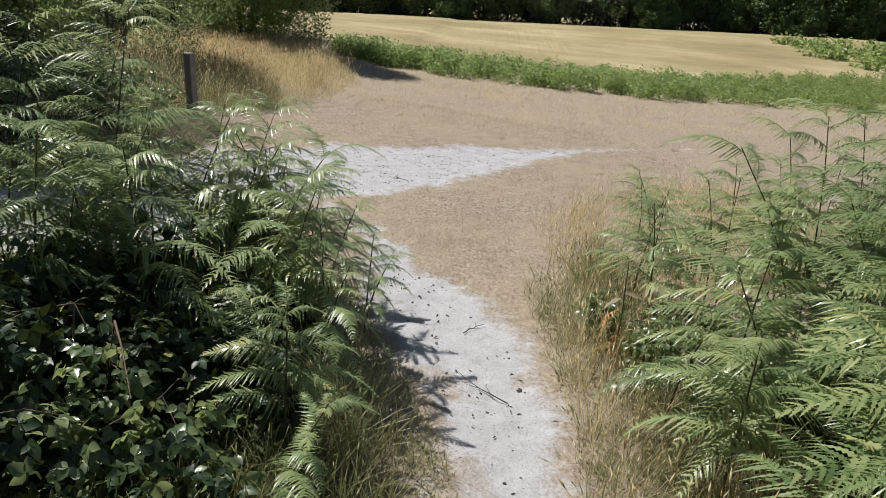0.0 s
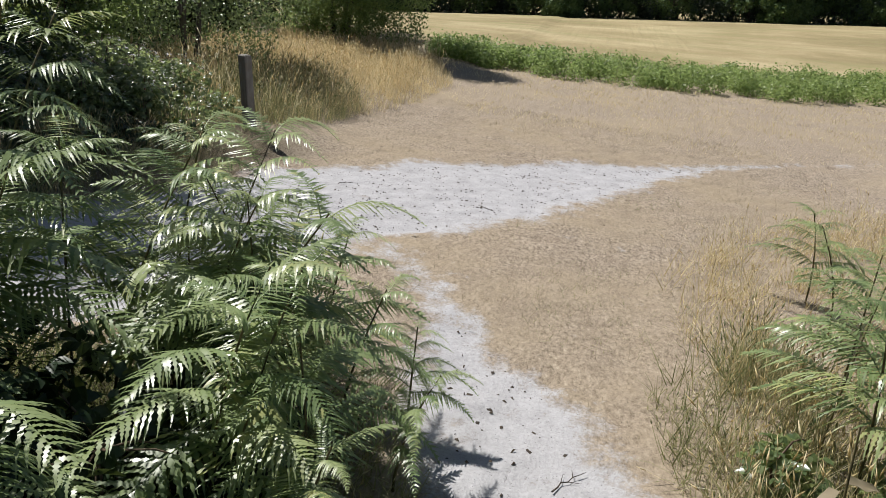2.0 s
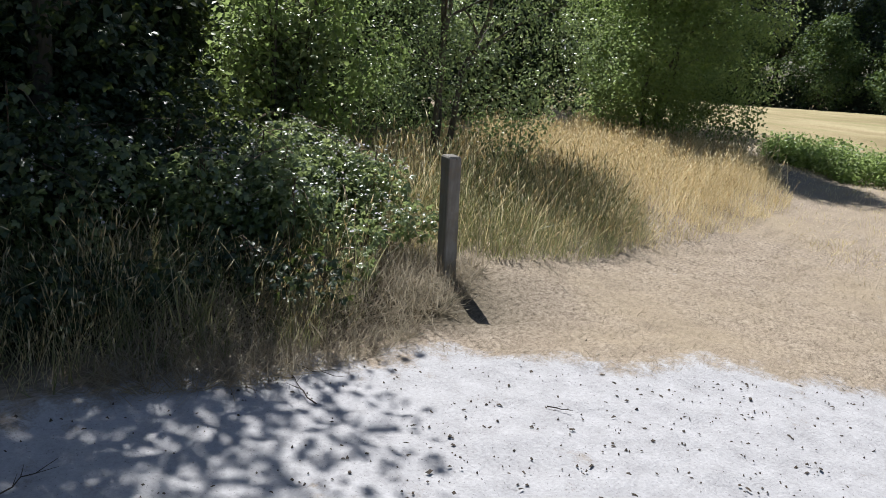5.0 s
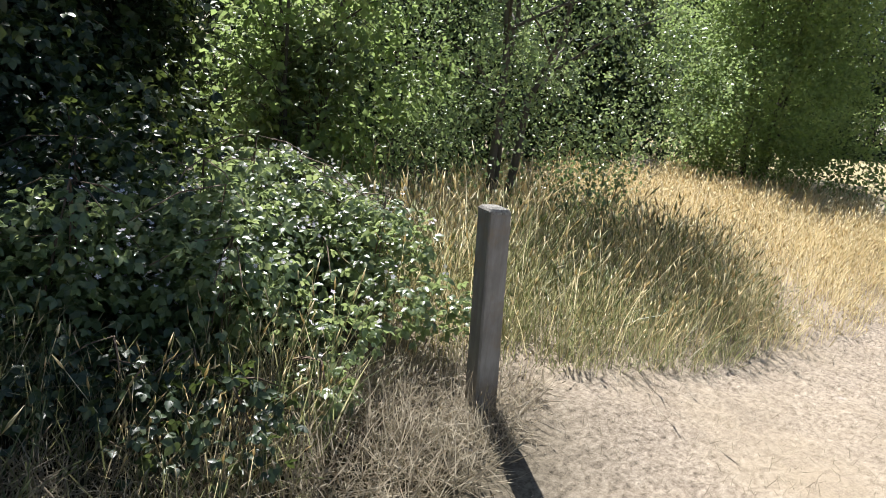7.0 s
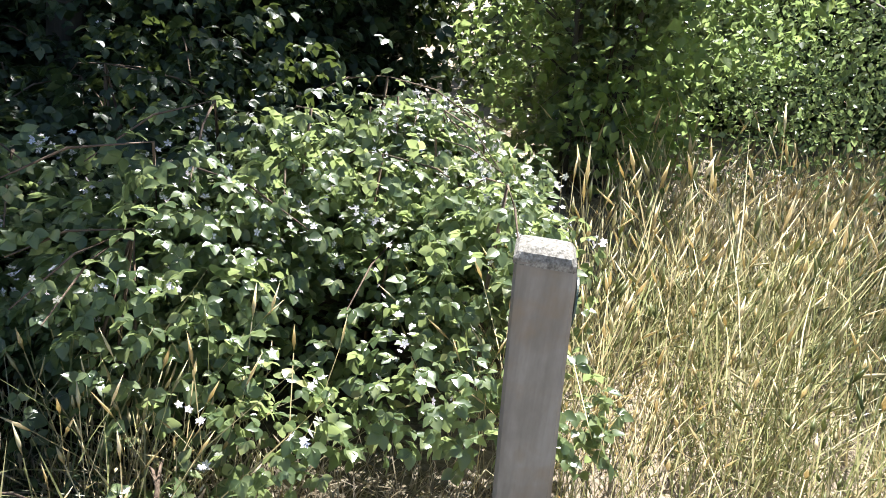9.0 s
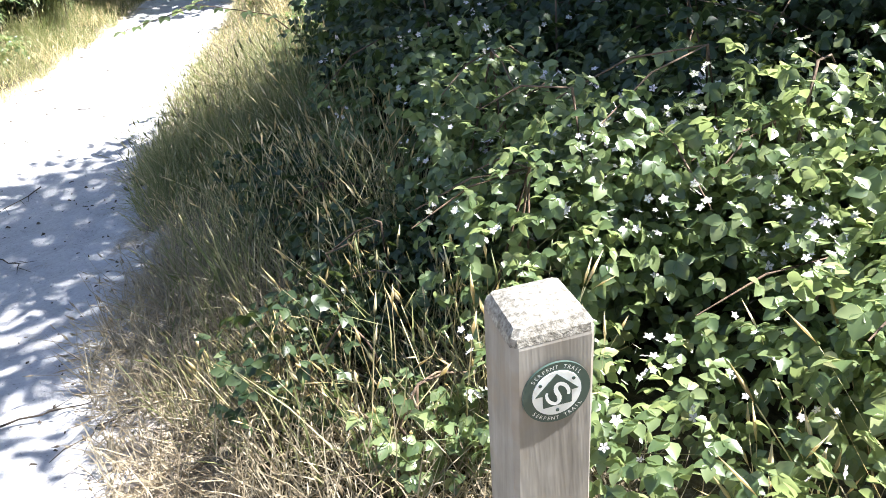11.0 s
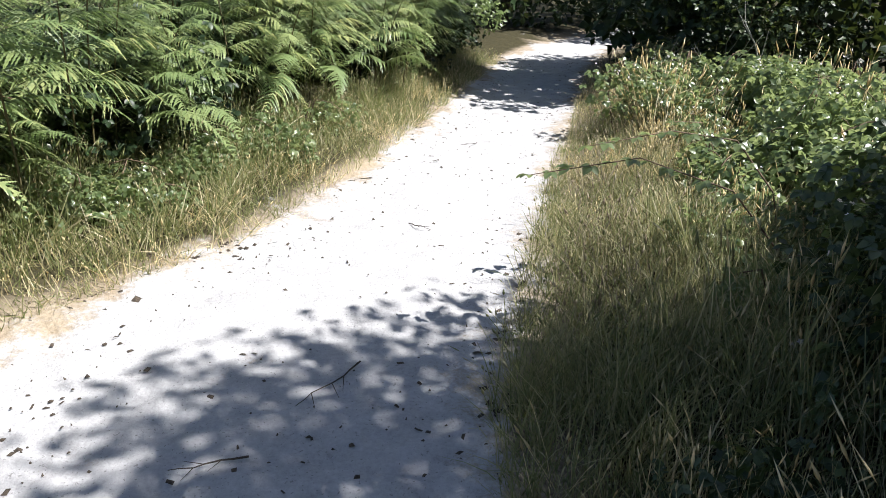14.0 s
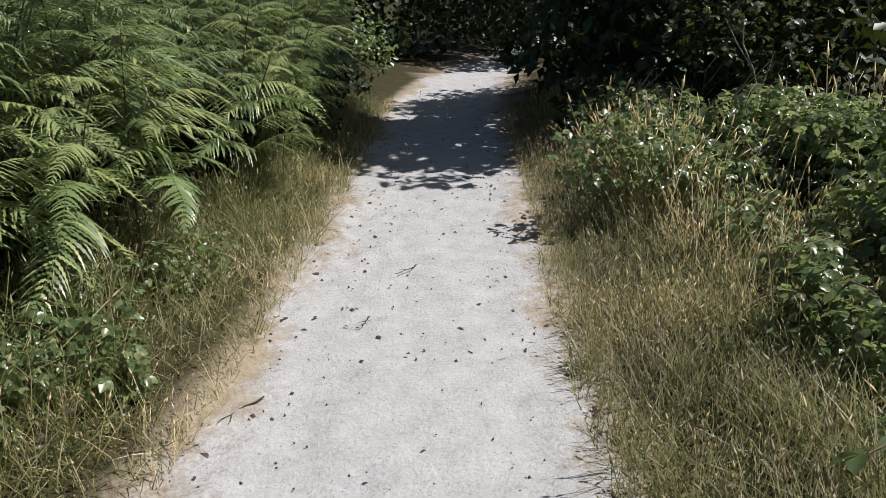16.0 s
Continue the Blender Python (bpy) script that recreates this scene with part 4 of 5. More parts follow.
bramble_spray([(-5.65, 6.5, 0.05), (-5.55, 6.48, 0.42), (-5.3, 6.42, 0.68), (-4.9, 6.32, 0.8), (-4.45, 6.26, 0.72)], 15, 0.1)
bramble_spray([(-6.5, 4.6, 0.05), (-6.45, 4.65, 0.4), (-6.3, 4.75, 0.6), (-6.05, 4.8, 0.62)], 9, 0.08)


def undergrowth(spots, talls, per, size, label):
    """Leaves under bracken and oaks, shade put into their colour, thick enough to hide the ground."""
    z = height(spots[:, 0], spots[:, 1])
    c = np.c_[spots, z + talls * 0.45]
    ob = new("undergrowth", mesh_of("undergrowth", *leaf_cloud(c, talls * 0.55, per, size, LEAF3, 0.7, 0.9), SHADED_LEAF))
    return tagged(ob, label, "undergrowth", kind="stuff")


# Near-black leaf masses added in place of the shade between the stems
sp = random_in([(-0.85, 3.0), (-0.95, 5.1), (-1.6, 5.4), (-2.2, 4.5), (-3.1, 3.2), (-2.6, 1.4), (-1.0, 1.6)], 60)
undergrowth(sp, np.clip(0.3 + 0.45 * (-0.7 - sp[:, 0]), 0.3, 1.15) * rng.uniform(0.7, 1.1, 60), 170, 0.085, "added dark leaves standing for the shade beneath the bracken")
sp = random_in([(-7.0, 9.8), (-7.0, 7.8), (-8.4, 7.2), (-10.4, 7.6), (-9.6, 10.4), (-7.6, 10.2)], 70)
undergrowth(sp, rng.uniform(1.0, 2.1, 70), 240, 0.12, "added dark leaves standing for the deep shade beneath the oaks")
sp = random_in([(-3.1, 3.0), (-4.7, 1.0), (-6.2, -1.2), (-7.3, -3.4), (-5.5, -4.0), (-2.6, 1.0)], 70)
undergrowth(sp, rng.uniform(0.6, 1.1, 70), 130, 0.1, "added dark leaves standing for the shade inside the bracken bank")

# ---- bracken ----
near = [(-1.55, 5.35, 1.25), (-1.8, 5.5, 1.2), (-1.3, 5.45, 1.1), (-2.0, 4.7, 1.75), (-1.85, 4.35, 1.6), (-2.3, 5.0, 1.8), (-1.6, 4.25, 1.2), (-0.7, 3.3, 0.6), (-2.5, 4.6, 1.85), (-1.75, 5.0, 1.25),
        (-1.2, 4.7, 1.11), (-2.5, 4.1, 1.7), (1.7, 5.0, 1.45), (2.0, 5.6, 1.6), (2.5, 6.1, 1.6), (1.45, 4.4, 1.2), (1.3, 5.3, 1.2), (2.3, 6.7, 1.4), (1.25, 4.0, 1.0), (1.35, 3.0, 1.15),
        (1.5, 3.6, 1.2), (1.15, 3.4, 0.8), (1.8, 4.2, 1.3), (1.3, 4.7, 1.0), (2.4, 4.0, 1.4), (2.2, 5.2, 1.3), (1.75, 5.6, 1.05), (1.05, 5.6, 0.95), (1.0, 5.9, 0.9), (2.7, 6.2, 1.3),
        (1.9, 6.9, 0.95), (1.45, 7.4, 0.8), (1.5, 8.1, 0.75), (2.6, 7.6, 1.0), (1.9, 2.6, 1.3), (2.8, 3.1, 1.4), (3.2, 5.0, 1.4), (1.05, 3.9, 0.9), (0.95, 4.5, 0.7), (2.0, 4.7, 1.3),
        (1.6, 6.2, 1.0), (1.3, 2.5, 1.0), (2.4, 3.3, 1.4), (2.6, 4.6, 1.4), (1.25, 6.5, 0.85), (2.1, 7.4, 1.0), (2.9, 5.6, 1.4), (-1.05, 4.5, 1.03), (-1.25, 5.2, 1.01), (-0.8, 4.35, 0.7),
        (-1.7, 5.5, 0.9), (-2.0, 4.6, 1.25), (-0.8, 3.75, 0.7), (-0.7, 5.2, 0.54), (-1.45, 5.75, 0.8), (-0.95, 5.2, 0.76), (-0.85, 4.7, 0.81), (-1.15, 5.55, 0.82), (-1.3, 4.9, 1.14), (-0.9, 4.0, 0.75),
        (-1.55, 5.3, 1.1), (-1.75, 4.6, 1.15), (-1.9, 5.0, 1.2), (-0.75, 5.6, 0.5), (-2.1, 4.2, 1.3), (-2.6, 3.9, 1.35), (-3.0, 3.3, 1.45),
        (-3.4, 2.8, 1.5), (-3.8, 2.3, 1.5), (-4.3, 1.8, 1.5), (-4.8, 1.2, 1.55), (-5.3, 0.5, 1.55), (-5.7, -0.2, 1.5), (-2.3, 4.7, 0.8), (-2.75, 4.15, 1.05), (-3.1, 3.75, 1.1), (-3.35, 3.2, 1.2),
        (-3.7, 2.95, 1.1), (-4.0, 2.35, 1.25), (-4.3, 2.25, 1.1), (-4.75, 1.65, 1.15), (-5.15, 1.0, 1.2), (-5.5, 0.35, 1.2), (-3.2, 3.0, 1.4)]
for k, (x, y, tall) in enumerate(near):
    p = bracken_plant(tall, 100 + k)
    p.matrix_basis = Matrix.Translation((x, y, float(height(x, y)))) @ Matrix.Rotation(random.uniform(0, 6.28), 4, "Z")
for k, (x, y, tall, way) in enumerate(((1.75, 3.45, 1.5, 0.1), (1.65, 2.9, 1.15, -0.15), (1.95, 4.2, 1.65, 0.2), (1.5, 3.2, 0.8, 0.0), (2.2, 5.0, 1.7, -0.2), (1.35, 2.6, 0.6, 0.15))):
    p = bracken_plant(tall, 300 + k, 1.35)
    turn = np.random.default_rng(300 + k).uniform(0, math.tau)
    p.matrix_basis = Matrix.Translation((x, y, float(height(x, y)))) @ Matrix.Rotation(math.pi / 2 - turn + way, 4, "Z")
LEFT_BRACKEN = [(-2.9, 1.2), (-2.5, 2.6), (-1.95, 4.3), (-2.3, 4.0), (-3.3, 2.8), (-4.7, 1.1), (-6.1, -1.0), (-7.4, -3.6), (-6.0, -4.0), (-3.8, 0.0), (-2.6, 1.2)]
sp = random_in(LEFT_BRACKEN, 110)
bracken_mass("bracken_bank", sp, np.where((sp[:, 0] > -3.1) & (sp[:, 1] > 2.0), rng.uniform(0.95, 1.3, len(sp)), rng.uniform(1.4, 1.9, len(sp))), "dense green bracken bank between the two paths")
RIGHT_BRACKEN = [(1.9, 1.5), (2.2, 6.0), (3.2, 8.2), (5.0, 8.0), (5.0, 1.5)]
sp = random_in(RIGHT_BRACKEN, 45)
bracken_mass("bracken_bank", sp, rng.uniform(1.0, 1.4, len(sp)), "bracken stand beside the trail in full sun")

# low green growth across the meadow
sx = rng.uniform(-4.6, 24, 900)
near_edge, far_edge = np.interp(sx, [-4.6, -0.6, 2.0, 5.0, 9.3, 24.0], [23.2, 22.0, 22.4, 23.4, 26.0, 35.0]), np.interp(sx, [-4.6, -1.0, 2.2, 6.8, 12.0, 24.0], [24.0, 26.2, 27.4, 30.0, 34.5, 44.0])
sy = near_edge + (far_edge - near_edge) * rng.random(900) + 0.25 * np.sin(sx * 2.3)
strip = np.c_[sx, sy, height(sx, sy) + rng.uniform(0.05, 0.42, 900), rng.uniform(0.2, 0.42, 900)]
tagged(new("bracken_strip", mesh_of("bracken_strip", *leaf_cloud(strip[:, :3], strip[:, 3], 130, 0.075, LEAF1, 0.6, 0.9), BUSH_LEAF)), "strip of low green bracken across the meadow", "bracken", kind="stuff")
patch = np.stack([rng.uniform(19, 40, 160), rng.uniform(44, 54, 160)], -1)
patch = np.c_[patch, height(patch[:, 0], patch[:, 1]) + 0.25, rng.uniform(0.4, 0.8, 160)]
tagged(new("bracken_patch", mesh_of("bracken_patch", *leaf_cloud(patch[:, :3], patch[:, 3], 40, 0.3, LEAF1, 0.6, 0.7), BUSH_LEAF)), "distant green bracken patch in the golden meadow", "bracken", kind="stuff")


# ---- grasses ----
def clear_of_paths(p, gap):
    return p[np.minimum(along(CROSS, p[:, 0], p[:, 1]), along(TRAIL, p[:, 0], p[:, 1])) > gap]


GOLD = [(-4.1, 10.4), (-3.75, 11.0), (-3.4, 11.8), (-3.2, 13.2), (-2.95, 15.2), (-2.95, 18.0), (-4.2, 22.4), (-8.5, 23.5), (-8.2, 16.0), (-6.2, 11.4)]
sp = np.concatenate([tufted(GOLD, 26000, 16, 0.08), np.c_[random_in(GOLD, 9000), np.ones(9000)]])
sp = sp[(rng.random(len(sp)) < np.clip(0.35 + 0.35 * (sp[:, 1] - 11.6 + 0.5 * np.sin(3 * sp[:, 0])), 0.3, 0.9)) & (np.hypot(sp[:, 0] + 3.8, sp[:, 1] - 10.4) > 0.45)]
EDGE = [(x, y, 0.0) for x, y in BANK]
rise = 0.35 + 0.65 * smooth(0.0, 0.9, along(EDGE, sp[:, 0], sp[:, 1]))
rise = rise * (1.0 - 0.36 * smooth(11.6, 14.0, sp[:, 1]))
grass("golden_grass", sp, rng.uniform(0.36, 0.76, len(sp)) * rise, COARSE + BLADES[:1], GOLD_GRASS, "tall golden seeding grass beside the meadow path", 0.22)
sp = random_in(GOLD, 600)
grass("golden_grass", sp, rng.uniform(0.55, 0.88, len(sp)) * (1.0 - 0.25 * smooth(11.6, 14.0, sp[:, 1])), STALKS[1:2], GOLD_GRASS, "tall single seed stalks above the golden grass", 0.16)
sp = tufted([(-4.2, 10.5), (-3.7, 11.1), (-3.35, 12.0), (-3.3, 13.4), (-4.6, 14.6), (-5.8, 13.5), (-5.6, 11.2)], 8000, 18, 0.07)
sp = sp[np.hypot(sp[:, 0] + 3.8, sp[:, 1] - 10.4) > 0.35]
rise = 0.35 + 0.65 * smooth(0.0, 0.8, along(EDGE, sp[:, 0], sp[:, 1]))
grass("olive_grass", sp, rng.uniform(0.32, 0.62, len(sp)) * rise, COARSE + BLADES, OLIVE_GRASS, "tall green and straw grass behind the post", 0.28)
VERGE_NW = [(-3.62, 9.2), (-3.5, 8.5), (-3.7, 7.5), (-4.2, 6.4), (-5.1, 4.8), (-6.1, 3.0), (-7.0, 1.1), (-8.6, -1.6), (-9.5, -1.0), (-8.3, 2.2), (-7.6, 4.2), (-6.3, 6.2), (-5.2, 7.6), (-4.8, 9.0), (-4.3, 10.0), (-3.95, 9.9)]
sp = clear_of_paths(np.concatenate([tufted(VERGE_NW, 32000, 20, 0.06), np.c_[random_in(VERGE_NW, 7000), np.full(7000, 0.6)]]), 0.03)
sp = sp[(sp[:, 1] < 7.4) | (rng.random(len(sp)) < 0.5)]
edge = along(CROSS, sp[:, 0], sp[:, 1])
grass("verge_grass", sp, rng.uniform(0.5, 1.0, len(sp)) * np.clip(0.24 + edge * 0.45, 0.24, 0.6) * (1.0 - 0.5 * smooth(7.4, 5.0, sp[:, 1])) * (1.0 - 0.2 * smooth(8.3, 9.2, sp[:, 1])), STALKS[:2] + BLADES + BLADES[:2], OLIVE_GRASS, "uncut seeding grass between the sandy path and the brambles", 0.25)
sp = clear_of_paths(tufted(VERGE_NW, 12000, 7, 0.08), 0.05)
sp = sp[np.sin(1.7 * sp[:, 0] + 0.6) * np.sin(1.3 * sp[:, 1]) + 0.5 * np.sin(4.1 * sp[:, 0] + 3.3 * sp[:, 1]) > np.where(sp[:, 1] < 6.6, 0.1, 0.02)]
edge = along(CROSS, sp[:, 0], sp[:, 1])
grass("straw_stalks", sp, rng.uniform(0.5, 1.0, len(sp)) * np.clip(0.22 + edge * 0.5, 0.22, 0.6) * (1.0 - 0.3 * smooth(7.4, 5.6, sp[:, 1])) * (1.0 - 0.2 * smooth(8.3, 9.2, sp[:, 1])), STALKS, GOLD_GRASS, "dry golden seed stalks through the verge grass", 0.3)
VERGE_SE = [(-1.2, 6.1), (-1.9, 6.5), (-2.6, 6.2), (-3.0, 5.7), (-3.7, 4.95), (-4.6, 3.4), (-5.9, 0.7), (-7.8, -3.0), (-6.8, -2.6), (-4.6, 1.2), (-3.2, 2.9), (-2.0, 4.2), (-1.2, 5.2)]
sp = clear_of_paths(np.concatenate([tufted(VERGE_SE, 20000, 24, 0.06), np.c_[random_in(VERGE_SE, 6000), np.full(6000, 0.6)]]), 0.02)
edge = along(CROSS, sp[:, 0], sp[:, 1])
grass("verge_grass", sp, rng.uniform(0.5, 1.0, len(sp)) * np.clip(0.12 + edge * 0.4, 0.12, 0.4), BLADES + COARSE[:2], GREEN_GRASS, "short green and straw grass verge below the bracken", 0.4)
sp = clear_of_paths(tufted([(-3.75, 7.4), (-4.2, 6.4), (-5.1, 4.8), (-6.1, 3.0), (-7.0, 3.0), (-6.2, 5.0), (-5.3, 6.4), (-4.6, 7.6)], 11000, 22, 0.06), -0.04)
grass("verge_grass", sp, rng.uniform(0.1, 0.27, len(sp)) * (1.0 - 0.4 * smooth(5.4, 4.0, sp[:, 1])), COARSE + BLADES + BLADES, OLIVE_GRASS, "thick olive grass leaning over the path edge", 0.35)
sp = clear_of_paths(tufted([(-4.4, 6.4), (-5.3, 4.8), (-6.3, 3.0), (-7.6, 0.6), (-8.4, 1.4), (-7.4, 3.4), (-6.2, 5.2), (-5.0, 6.8)], 2200, 20, 0.1), 0.15)
grass("dead_stems", sp, rng.uniform(0.14, 0.34, len(sp)), COARSE, STRAW, "brown dead grass stems through the verge", 0.4)
sp = tufted([(-6.6, 6.4), (-7.2, 4.6), (-8.0, 3.0), (-9.4, 3.2), (-9.4, 5.4), (-7.8, 6.6)], 2400, 12, 0.07)
grass("straw_stalks", sp, rng.uniform(0.4, 0.75, len(sp)), COARSE, GOLD_GRASS, "bleached stems rising through the bramble bank", 0.3)
sp = clear_of_paths(tufted([(-6.4, 4.0), (-7.2, 2.2), (-8.2, 0.6), (-9.0, 1.0), (-8.2, 2.8), (-7.2, 4.4)], 2400, 14, 0.08), 0.1)
grass("straw_stalks", sp, rng.uniform(0.25, 0.6, len(sp)), COARSE, GOLD_GRASS, "pale dry stems at the end of the verge", 0.3)
sp = clear_of_paths(tufted([(0.5, 2.0), (0.5, 5.4), (0.6, 6.6), (1.4, 6.4), (1.5, 2.0)], 2600, 9, 0.05), 0.05)
grass("straw_stalks", sp, rng.uniform(0.15, 0.42, len(sp)), STALKS, GOLD_GRASS, "bleached seed stalks along the narrow trail", 0.35)
sp = clear_of_paths(tufted(VERGE_SE, 4200, 40, 0.09), 0.0)
sp = sp[along(CROSS, sp[:, 0], sp[:, 1]) < 0.55]
grass("straw_tussocks", sp, rng.uniform(0.1, 0.26, len(sp)), COARSE[:2] + BLADES[1:], GOLD_GRASS, "tawny bleached tussocks along the path verge", 0.45)
sp = tufted([(-4.05, 10.55), (-3.95, 10.95), (-4.6, 11.1), (-4.9, 10.6), (-4.3, 10.35)], 170, 8, 0.05)
grass("straw_stalks", sp, rng.uniform(0.4, 0.62, len(sp)), STALKS, GOLD_GRASS, "orange-straw seed heads beside the post", 0.25)
for poly, n, mat, lab in (([(0.45, 1.5), (0.48, 4.5), (0.4, 5.4), (0.3, 6.3), (1.0, 7.2), (1.5, 6.0), (1.6, 1.5)], 11000, OLIVE_GRASS, "dry seeding grass along the trail edge"), ([(-0.1, 1.5), (-0.05, 3.8), (-0.35, 4.6), (-0.5, 5.3), (-0.7, 6.1), (-1.3, 6.0), (-1.4, 1.5)], 13000, OLIVE_GRASS, "rank grass under the bracken beside the trail")):
    sp = clear_of_paths(tufted(poly, n, 20, 0.055), 0.02)
    edge = along(TRAIL, sp[:, 0], sp[:, 1])
    grass("trail_grass", sp, rng.uniform(0.5, 1.0, len(sp)) * np.clip(0.10 + edge * 0.45, 0.08, 0.33), BLADES + STALKS[:2], mat, lab, 0.35)
sp = tufted([(0.6, 6.4), (0.5, 8.2), (1.2, 9.6), (3.0, 11.5), (4.5, 9.0), (3.0, 7.6), (1.4, 6.0)], 8000, 26, 0.08)
grass("meadow_grass", sp, rng.uniform(0.1, 0.3, len(sp)), BLADES[:2] + STALKS, GOLD_GRASS, "sun-bleached grass at the bracken's edge", 0.35)
sp = tufted([(-5.5, 21.5), (-2.6, 16.0), (-1.4, 13.2), (2.0, 13.6), (9.0, 17.0), (22.0, 20.0), (24.0, 24.0), (-5.5, 24.2)], 22000, 40, 0.42)
grass("meadow_grass", sp, rng.uniform(0.04, 0.12, len(sp)), BLADES, GOLD_GRASS, "thin dry turf before the meadow", 0.4)
sp = clear_of_paths(random_in([(-3.6, 9.4), (-3.9, 10.5), (-3.3, 12.2), (-2.8, 16.0), (2.5, 15.0), (3.0, 12.0), (0.7, 7.0), (0.3, 5.9), (-0.7, 6.0), (-2.2, 6.3), (-1.0, 8.6)], 48000), -0.1)
grass("trodden_grass", sp, 0.02 + 0.06 * rng.random(len(sp)) ** 2, FINE, STRAW, "short trodden straw-coloured turf", 0.9, 0.004)
sp = clear_of_paths(random_in([(-0.7, 6.2), (-1.6, 8.0), (0.2, 10.6), (2.6, 12.4), (2.6, 9.5), (0.5, 6.2)], 5000), 0.05)
sp = sp[np.sin(sp[:, 0] * 2.3 + 1.0) * np.sin(sp[:, 1] * 1.9) > 0.1]
grass("green_tufts", sp, 0.03 + 0.06 * rng.random(len(sp)) ** 2, FINE, GREEN_GRASS, "thin green tufts in the trodden turf", 0.6, 0.004)

sp = random_in([(-3.35, 9.2), (-3.45, 10.2), (-3.75, 10.9), (-4.3, 10.5), (-4.4, 9.6), (-4.3, 8.6), (-4.0, 7.8), (-3.75, 8.0), (-3.5, 8.4)], 9000)
grass("dry_thatch", sp, rng.uniform(0.08, 0.24, len(sp)), BLADES[1:] + STALKS[:1], STRAW, "matted brown dead grass round the foot of the post", 0.9, 0.005)

# ---- litter on the sand ----
n = 7000
x = rng.uniform(-9, 2, n * 4)
y = rng.uniform(-4, 13, n * 4)
d = np.minimum(along(CROSS, x, y), along(TRAIL, x, y))
keep = np.flatnonzero(((d < 0.05) & (rng.random(n * 4) < np.where(d > -0.35, 0.7, 0.25))) | ((d < 2.2) & (x > -2.8) & (y > 5.8) & (rng.random(n * 4) < 0.8)))
x, y = x[keep], y[keep]
bit = (np.array([(-0.5, -0.5, 0), (0.5, -0.4, 0), (0.4, 0.5, 0), (-0.4, 0.4, 0), (0, 0, 0.5)], float), np.array([(0, 1, 4), (1, 2, 4), (2, 3, 4), (3, 0, 4)]))
size = np.stack([0.006 + 0.016 * rng.random(len(x)) ** 2, 0.007 + 0.03 * rng.random(len(x)) ** 3, 0.008 + 0.020 * rng.random(len(x)) ** 2], -1)
tagged(new("leaf_litter", mesh_of("leaf_litter", *scattered(bit, turns(rng.uniform(0, 6.28, len(x)), rng.normal(0, 0.1, len(x)), rng.normal(0, 0.1, len(x))), size, np.stack([x, y, height(x, y) - 0.018], -1)), LITTER)), "dark crumbs of bark and dead leaf on the sand", "litter", kind="stuff")


n = 700
line = np.array([(p[0], p[1], p[2]) for p in CROSS[7:12]])
seg, t = rng.integers(len(line) - 1, size=n), rng.random(n)
p = line[seg] + (line[seg + 1] - line[seg]) * t[:, None]
d = line[seg + 1, :2] - line[seg, :2]
d /= np.linalg.norm(d, axis=1)[:, None]
side = np.where(rng.random(n) < 0.75, 1.0, -1.0)
off = p[:, 2] + rng.normal(0.05, 0.07, n)
x, y = p[:, 0] + d[:, 1] * side * off, p[:, 1] - d[:, 0] * side * off
size = np.stack([rng.uniform(0.012, 0.05, n), rng.uniform(0.012, 0.04, n), rng.uniform(0.012, 0.03, n)], -1)
tagged(new("soil_crumbs", mesh_of("soil_crumbs", *scattered(bit, turns(rng.uniform(0, 6.28, n), rng.normal(0, 0.2, n), rng.normal(0, 0.2, n)), size, np.stack([x, y, height(x, y) - 0.012], -1)), LITTER)), "dark crumbled soil along the worn edge of the sandy path", "soil", kind="stuff")


# ---- dead fronds, sticks ----
def dead_bracken(x, y, tall):
    """A withered brown bracken stem with curled fronds and one bleached leaf."""
    root = new("dead_bracken")
    root.matrix_basis = Matrix.Translation((x, y, float(height(x, y))))
    stem = new("stem", mesh_of("stem", *tube([(0, 0, -0.04), (0.02, 0.01, tall * 0.5), (0.0, 0.03, tall)], [0.006, 0.005, 0.003], 5), STEM))
    stem.parent = root
    for k, (z, yaw, pitch, size) in enumerate(((0.25, 0.6, -0.9, 0.26), (0.3, 2.9, -1.0, 0.24), (0.38, 4.4, -0.8, 0.28), (0.45, 1.7, -0.7, 0.22), (0.2, 5.4, -0.8, 0.2))):
        ob = new("frond", mesh_of("frond", *frond(11, 4, 0.7, 0.2, 40 + k), DEAD_LEAF))
        ob.parent = root
        ob.matrix_basis = Matrix.Translation((0, 0.01, z)) @ Euler((pitch, 0.2, yaw)).to_matrix().to_4x4() @ Matrix.Diagonal((size, size, size, 1))
    lv, lf = leaflet(0.13, 0.045, 0.012, 0.06)
    for yaw, z in ((2.2, 0.5), (5.0, 0.53)):
        ob = new("leaf", mesh_of("leaf", lv, lf, STRAW))
        ob.parent = root
        ob.matrix_basis = Matrix.Translation((0, 0.02, z)) @ Euler((0.15, 0.3, yaw)).to_matrix().to_4x4()
        tagged(ob, "bleached dry leaf")
    return tagged(root, "withered orange-brown bracken with a bleached leaf", "fern")


dead_bracken(0.72, 4.95, 0.72)


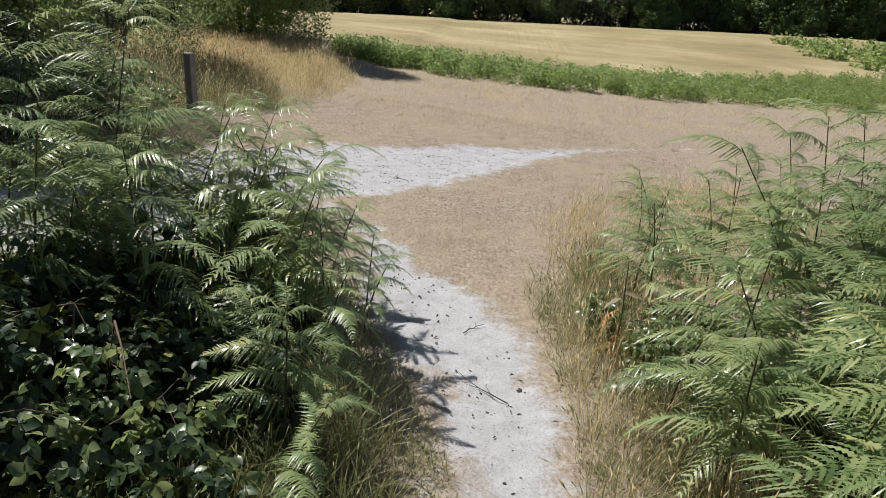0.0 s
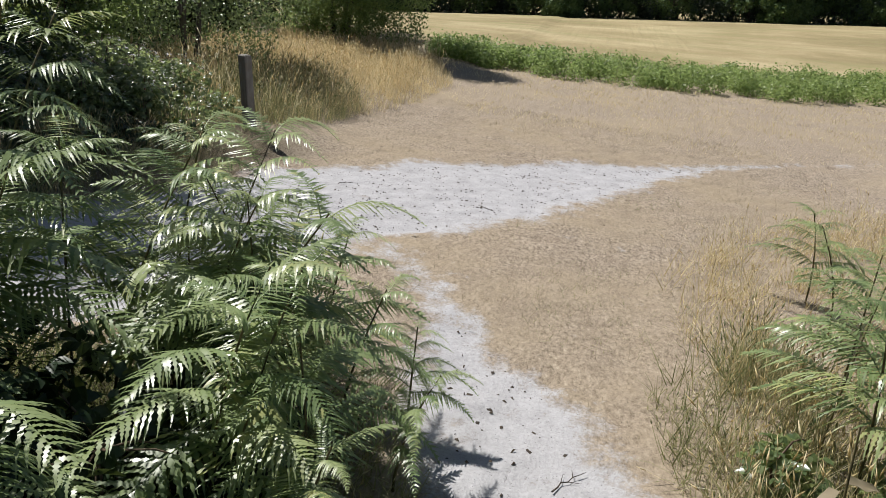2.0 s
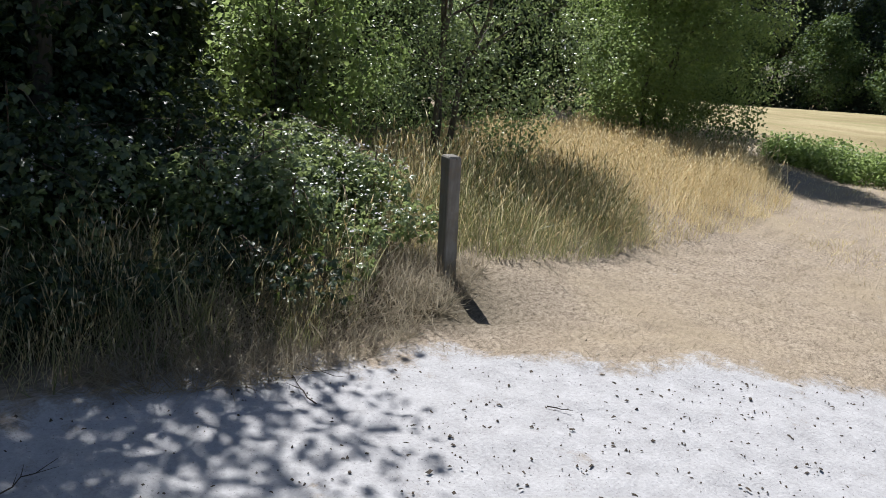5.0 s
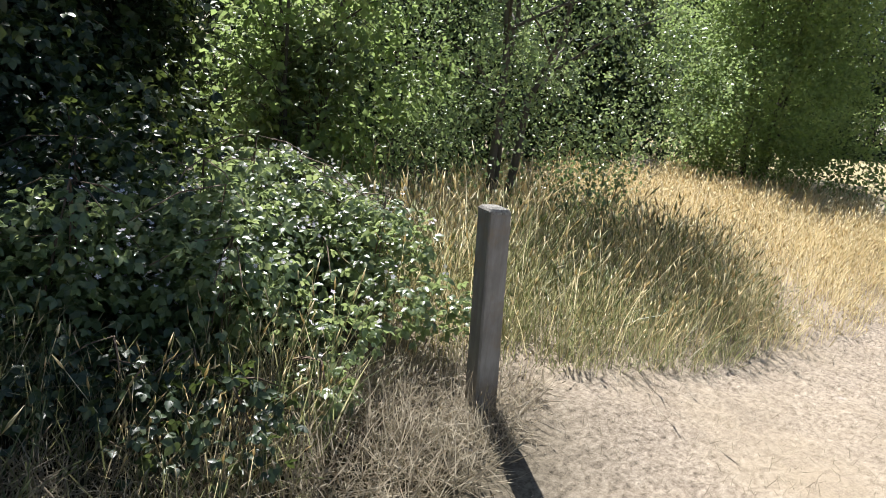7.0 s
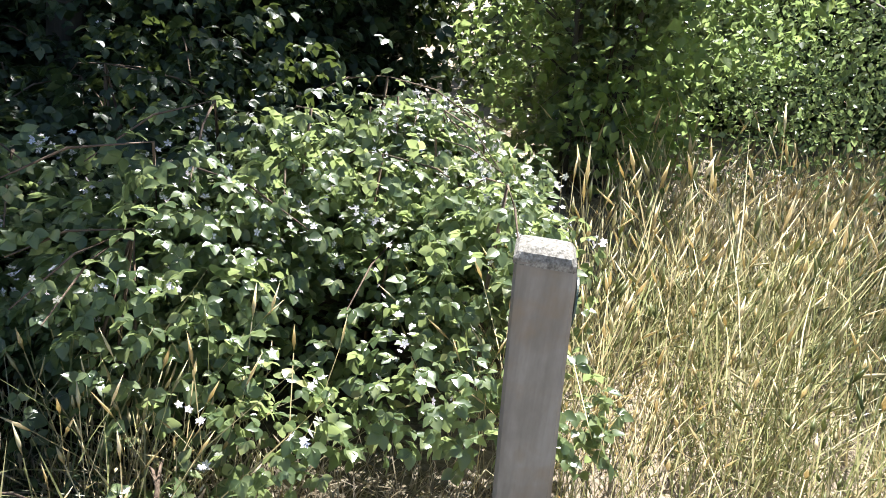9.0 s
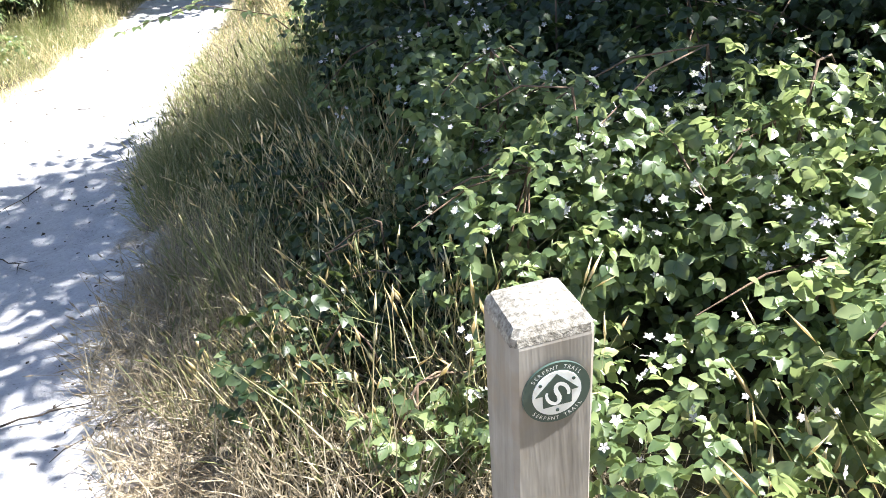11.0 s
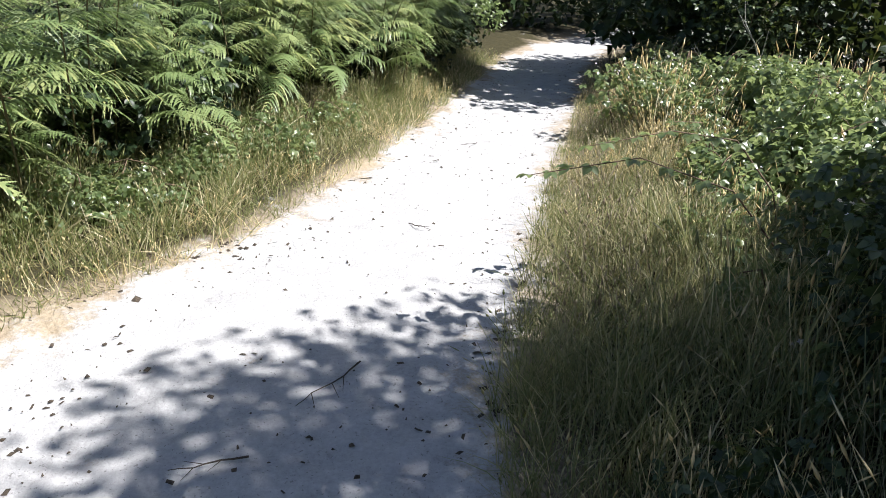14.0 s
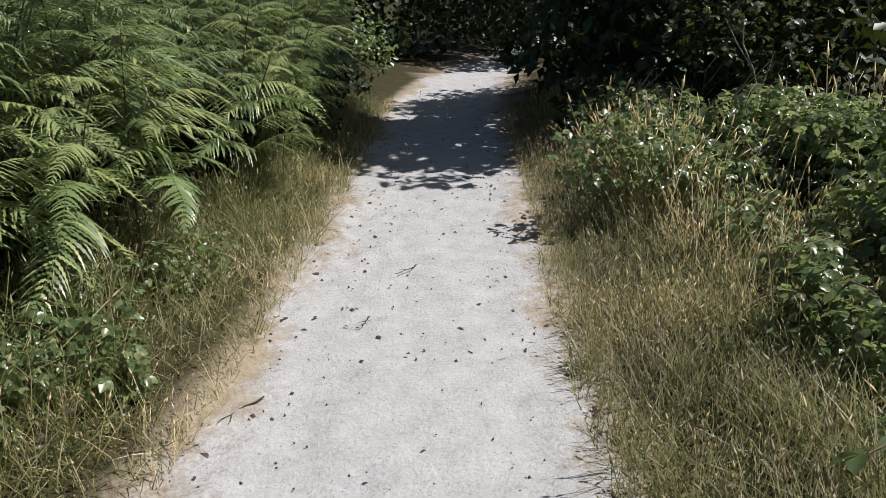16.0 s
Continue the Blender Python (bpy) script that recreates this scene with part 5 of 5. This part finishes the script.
def stick(x, y, yaw, length, rise, thick, label, name="stick", mat=None):
    """A crooked fallen twig with side shoots."""
    z0 = float(height(x, y)) - 0.012
    g = np.random.default_rng(int(abs(x * 1000 + y * 37)) % 10000)
    line = []
    for s in np.linspace(0, 1, 7):
        line.append((length * s * math.cos(yaw) + g.normal(0, 0.03 * length), length * s * math.sin(yaw) + g.normal(0, 0.03 * length), thick + rise * s))
    pairs = [tube(line, np.linspace(thick, thick * 0.3, 7), 5)]
    for k in (2, 3, 4):
        a = yaw + g.choice([-1, 1]) * g.uniform(0.4, 0.9)
        p = np.array(line[k])
        pairs.append(tube([p, p + [length * 0.15 * math.cos(a), length * 0.15 * math.sin(a), rise * 0.15], p + [length * 0.27 * math.cos(a), length * 0.27 * math.sin(a), rise * 0.3]], [thick * 0.5, thick * 0.35, thick * 0.15], 4))
    ob = new(name, mesh_of(name, *joined(*pairs), mat or LITTER))
    ob.matrix_basis = Matrix.Translation((x, y, z0))
    return tagged(ob, label, "stick", "fallen sticks")


for x, y, yaw, length in ((-3.6, 8.75, 0.3, 0.32), (-3.2, 8.55, 2.8, 0.3), (-3.75, 6.4, 0.8, 0.4), (-3.4, 7.2, 1.9, 0.3), (-3.3, 6.9, 0.2, 0.25), (-4.3, 4.9, 2.2, 0.16), (-4.25, 3.95, 0.5, 0.22), (-4.9, 3.4, 1.0, 0.14), (-1.5, 8.2, 0.2, 0.2), (-0.9, 9.3, 2.6, 0.16), (-2.2, 7.4, 0.5, 0.3), (0.15, 4.6, 2.4, 0.35), (-0.1, 5.4, 0.9, 0.2), (-3.9, 8.2, 1.2, 0.35), (-2.4, 9.4, 0.4, 0.14), (-5.4, 2.9, 0.4, 0.2)):
    stick(x, y, yaw, length, 0.01, 0.004, "thin dark fallen twig on the sand")
for x, y, yaw, length, rise in ((-7.9, 1.9, 2.0, 0.9, 0.9), (-8.2, 1.0, 1.2, 1.1, 0.8), (-8.6, 0.4, 2.6, 0.8, 1.0), (-9.0, 2.2, 0.4, 1.0, 1.2), (-6.9, 3.9, 2.9, 0.9, 0.35), (-8.4, 2.6, 2.3, 0.7, 0.7), (-8.9, 1.4, 0.9, 0.9, 0.9), (-8.1, 3.0, 1.6, 0.8, 0.5), (-9.3, 1.0, 2.9, 1.0, 0.8), (-8.7, 2.0, 0.2, 0.8, 0.75), (-9.0, 0.2, 1.9, 1.0, 1.1)):
    stick(x, y, yaw, length, rise, 0.012, "bare grey dead branch rising from the brambles", "dead_branch", PALE_BARK)
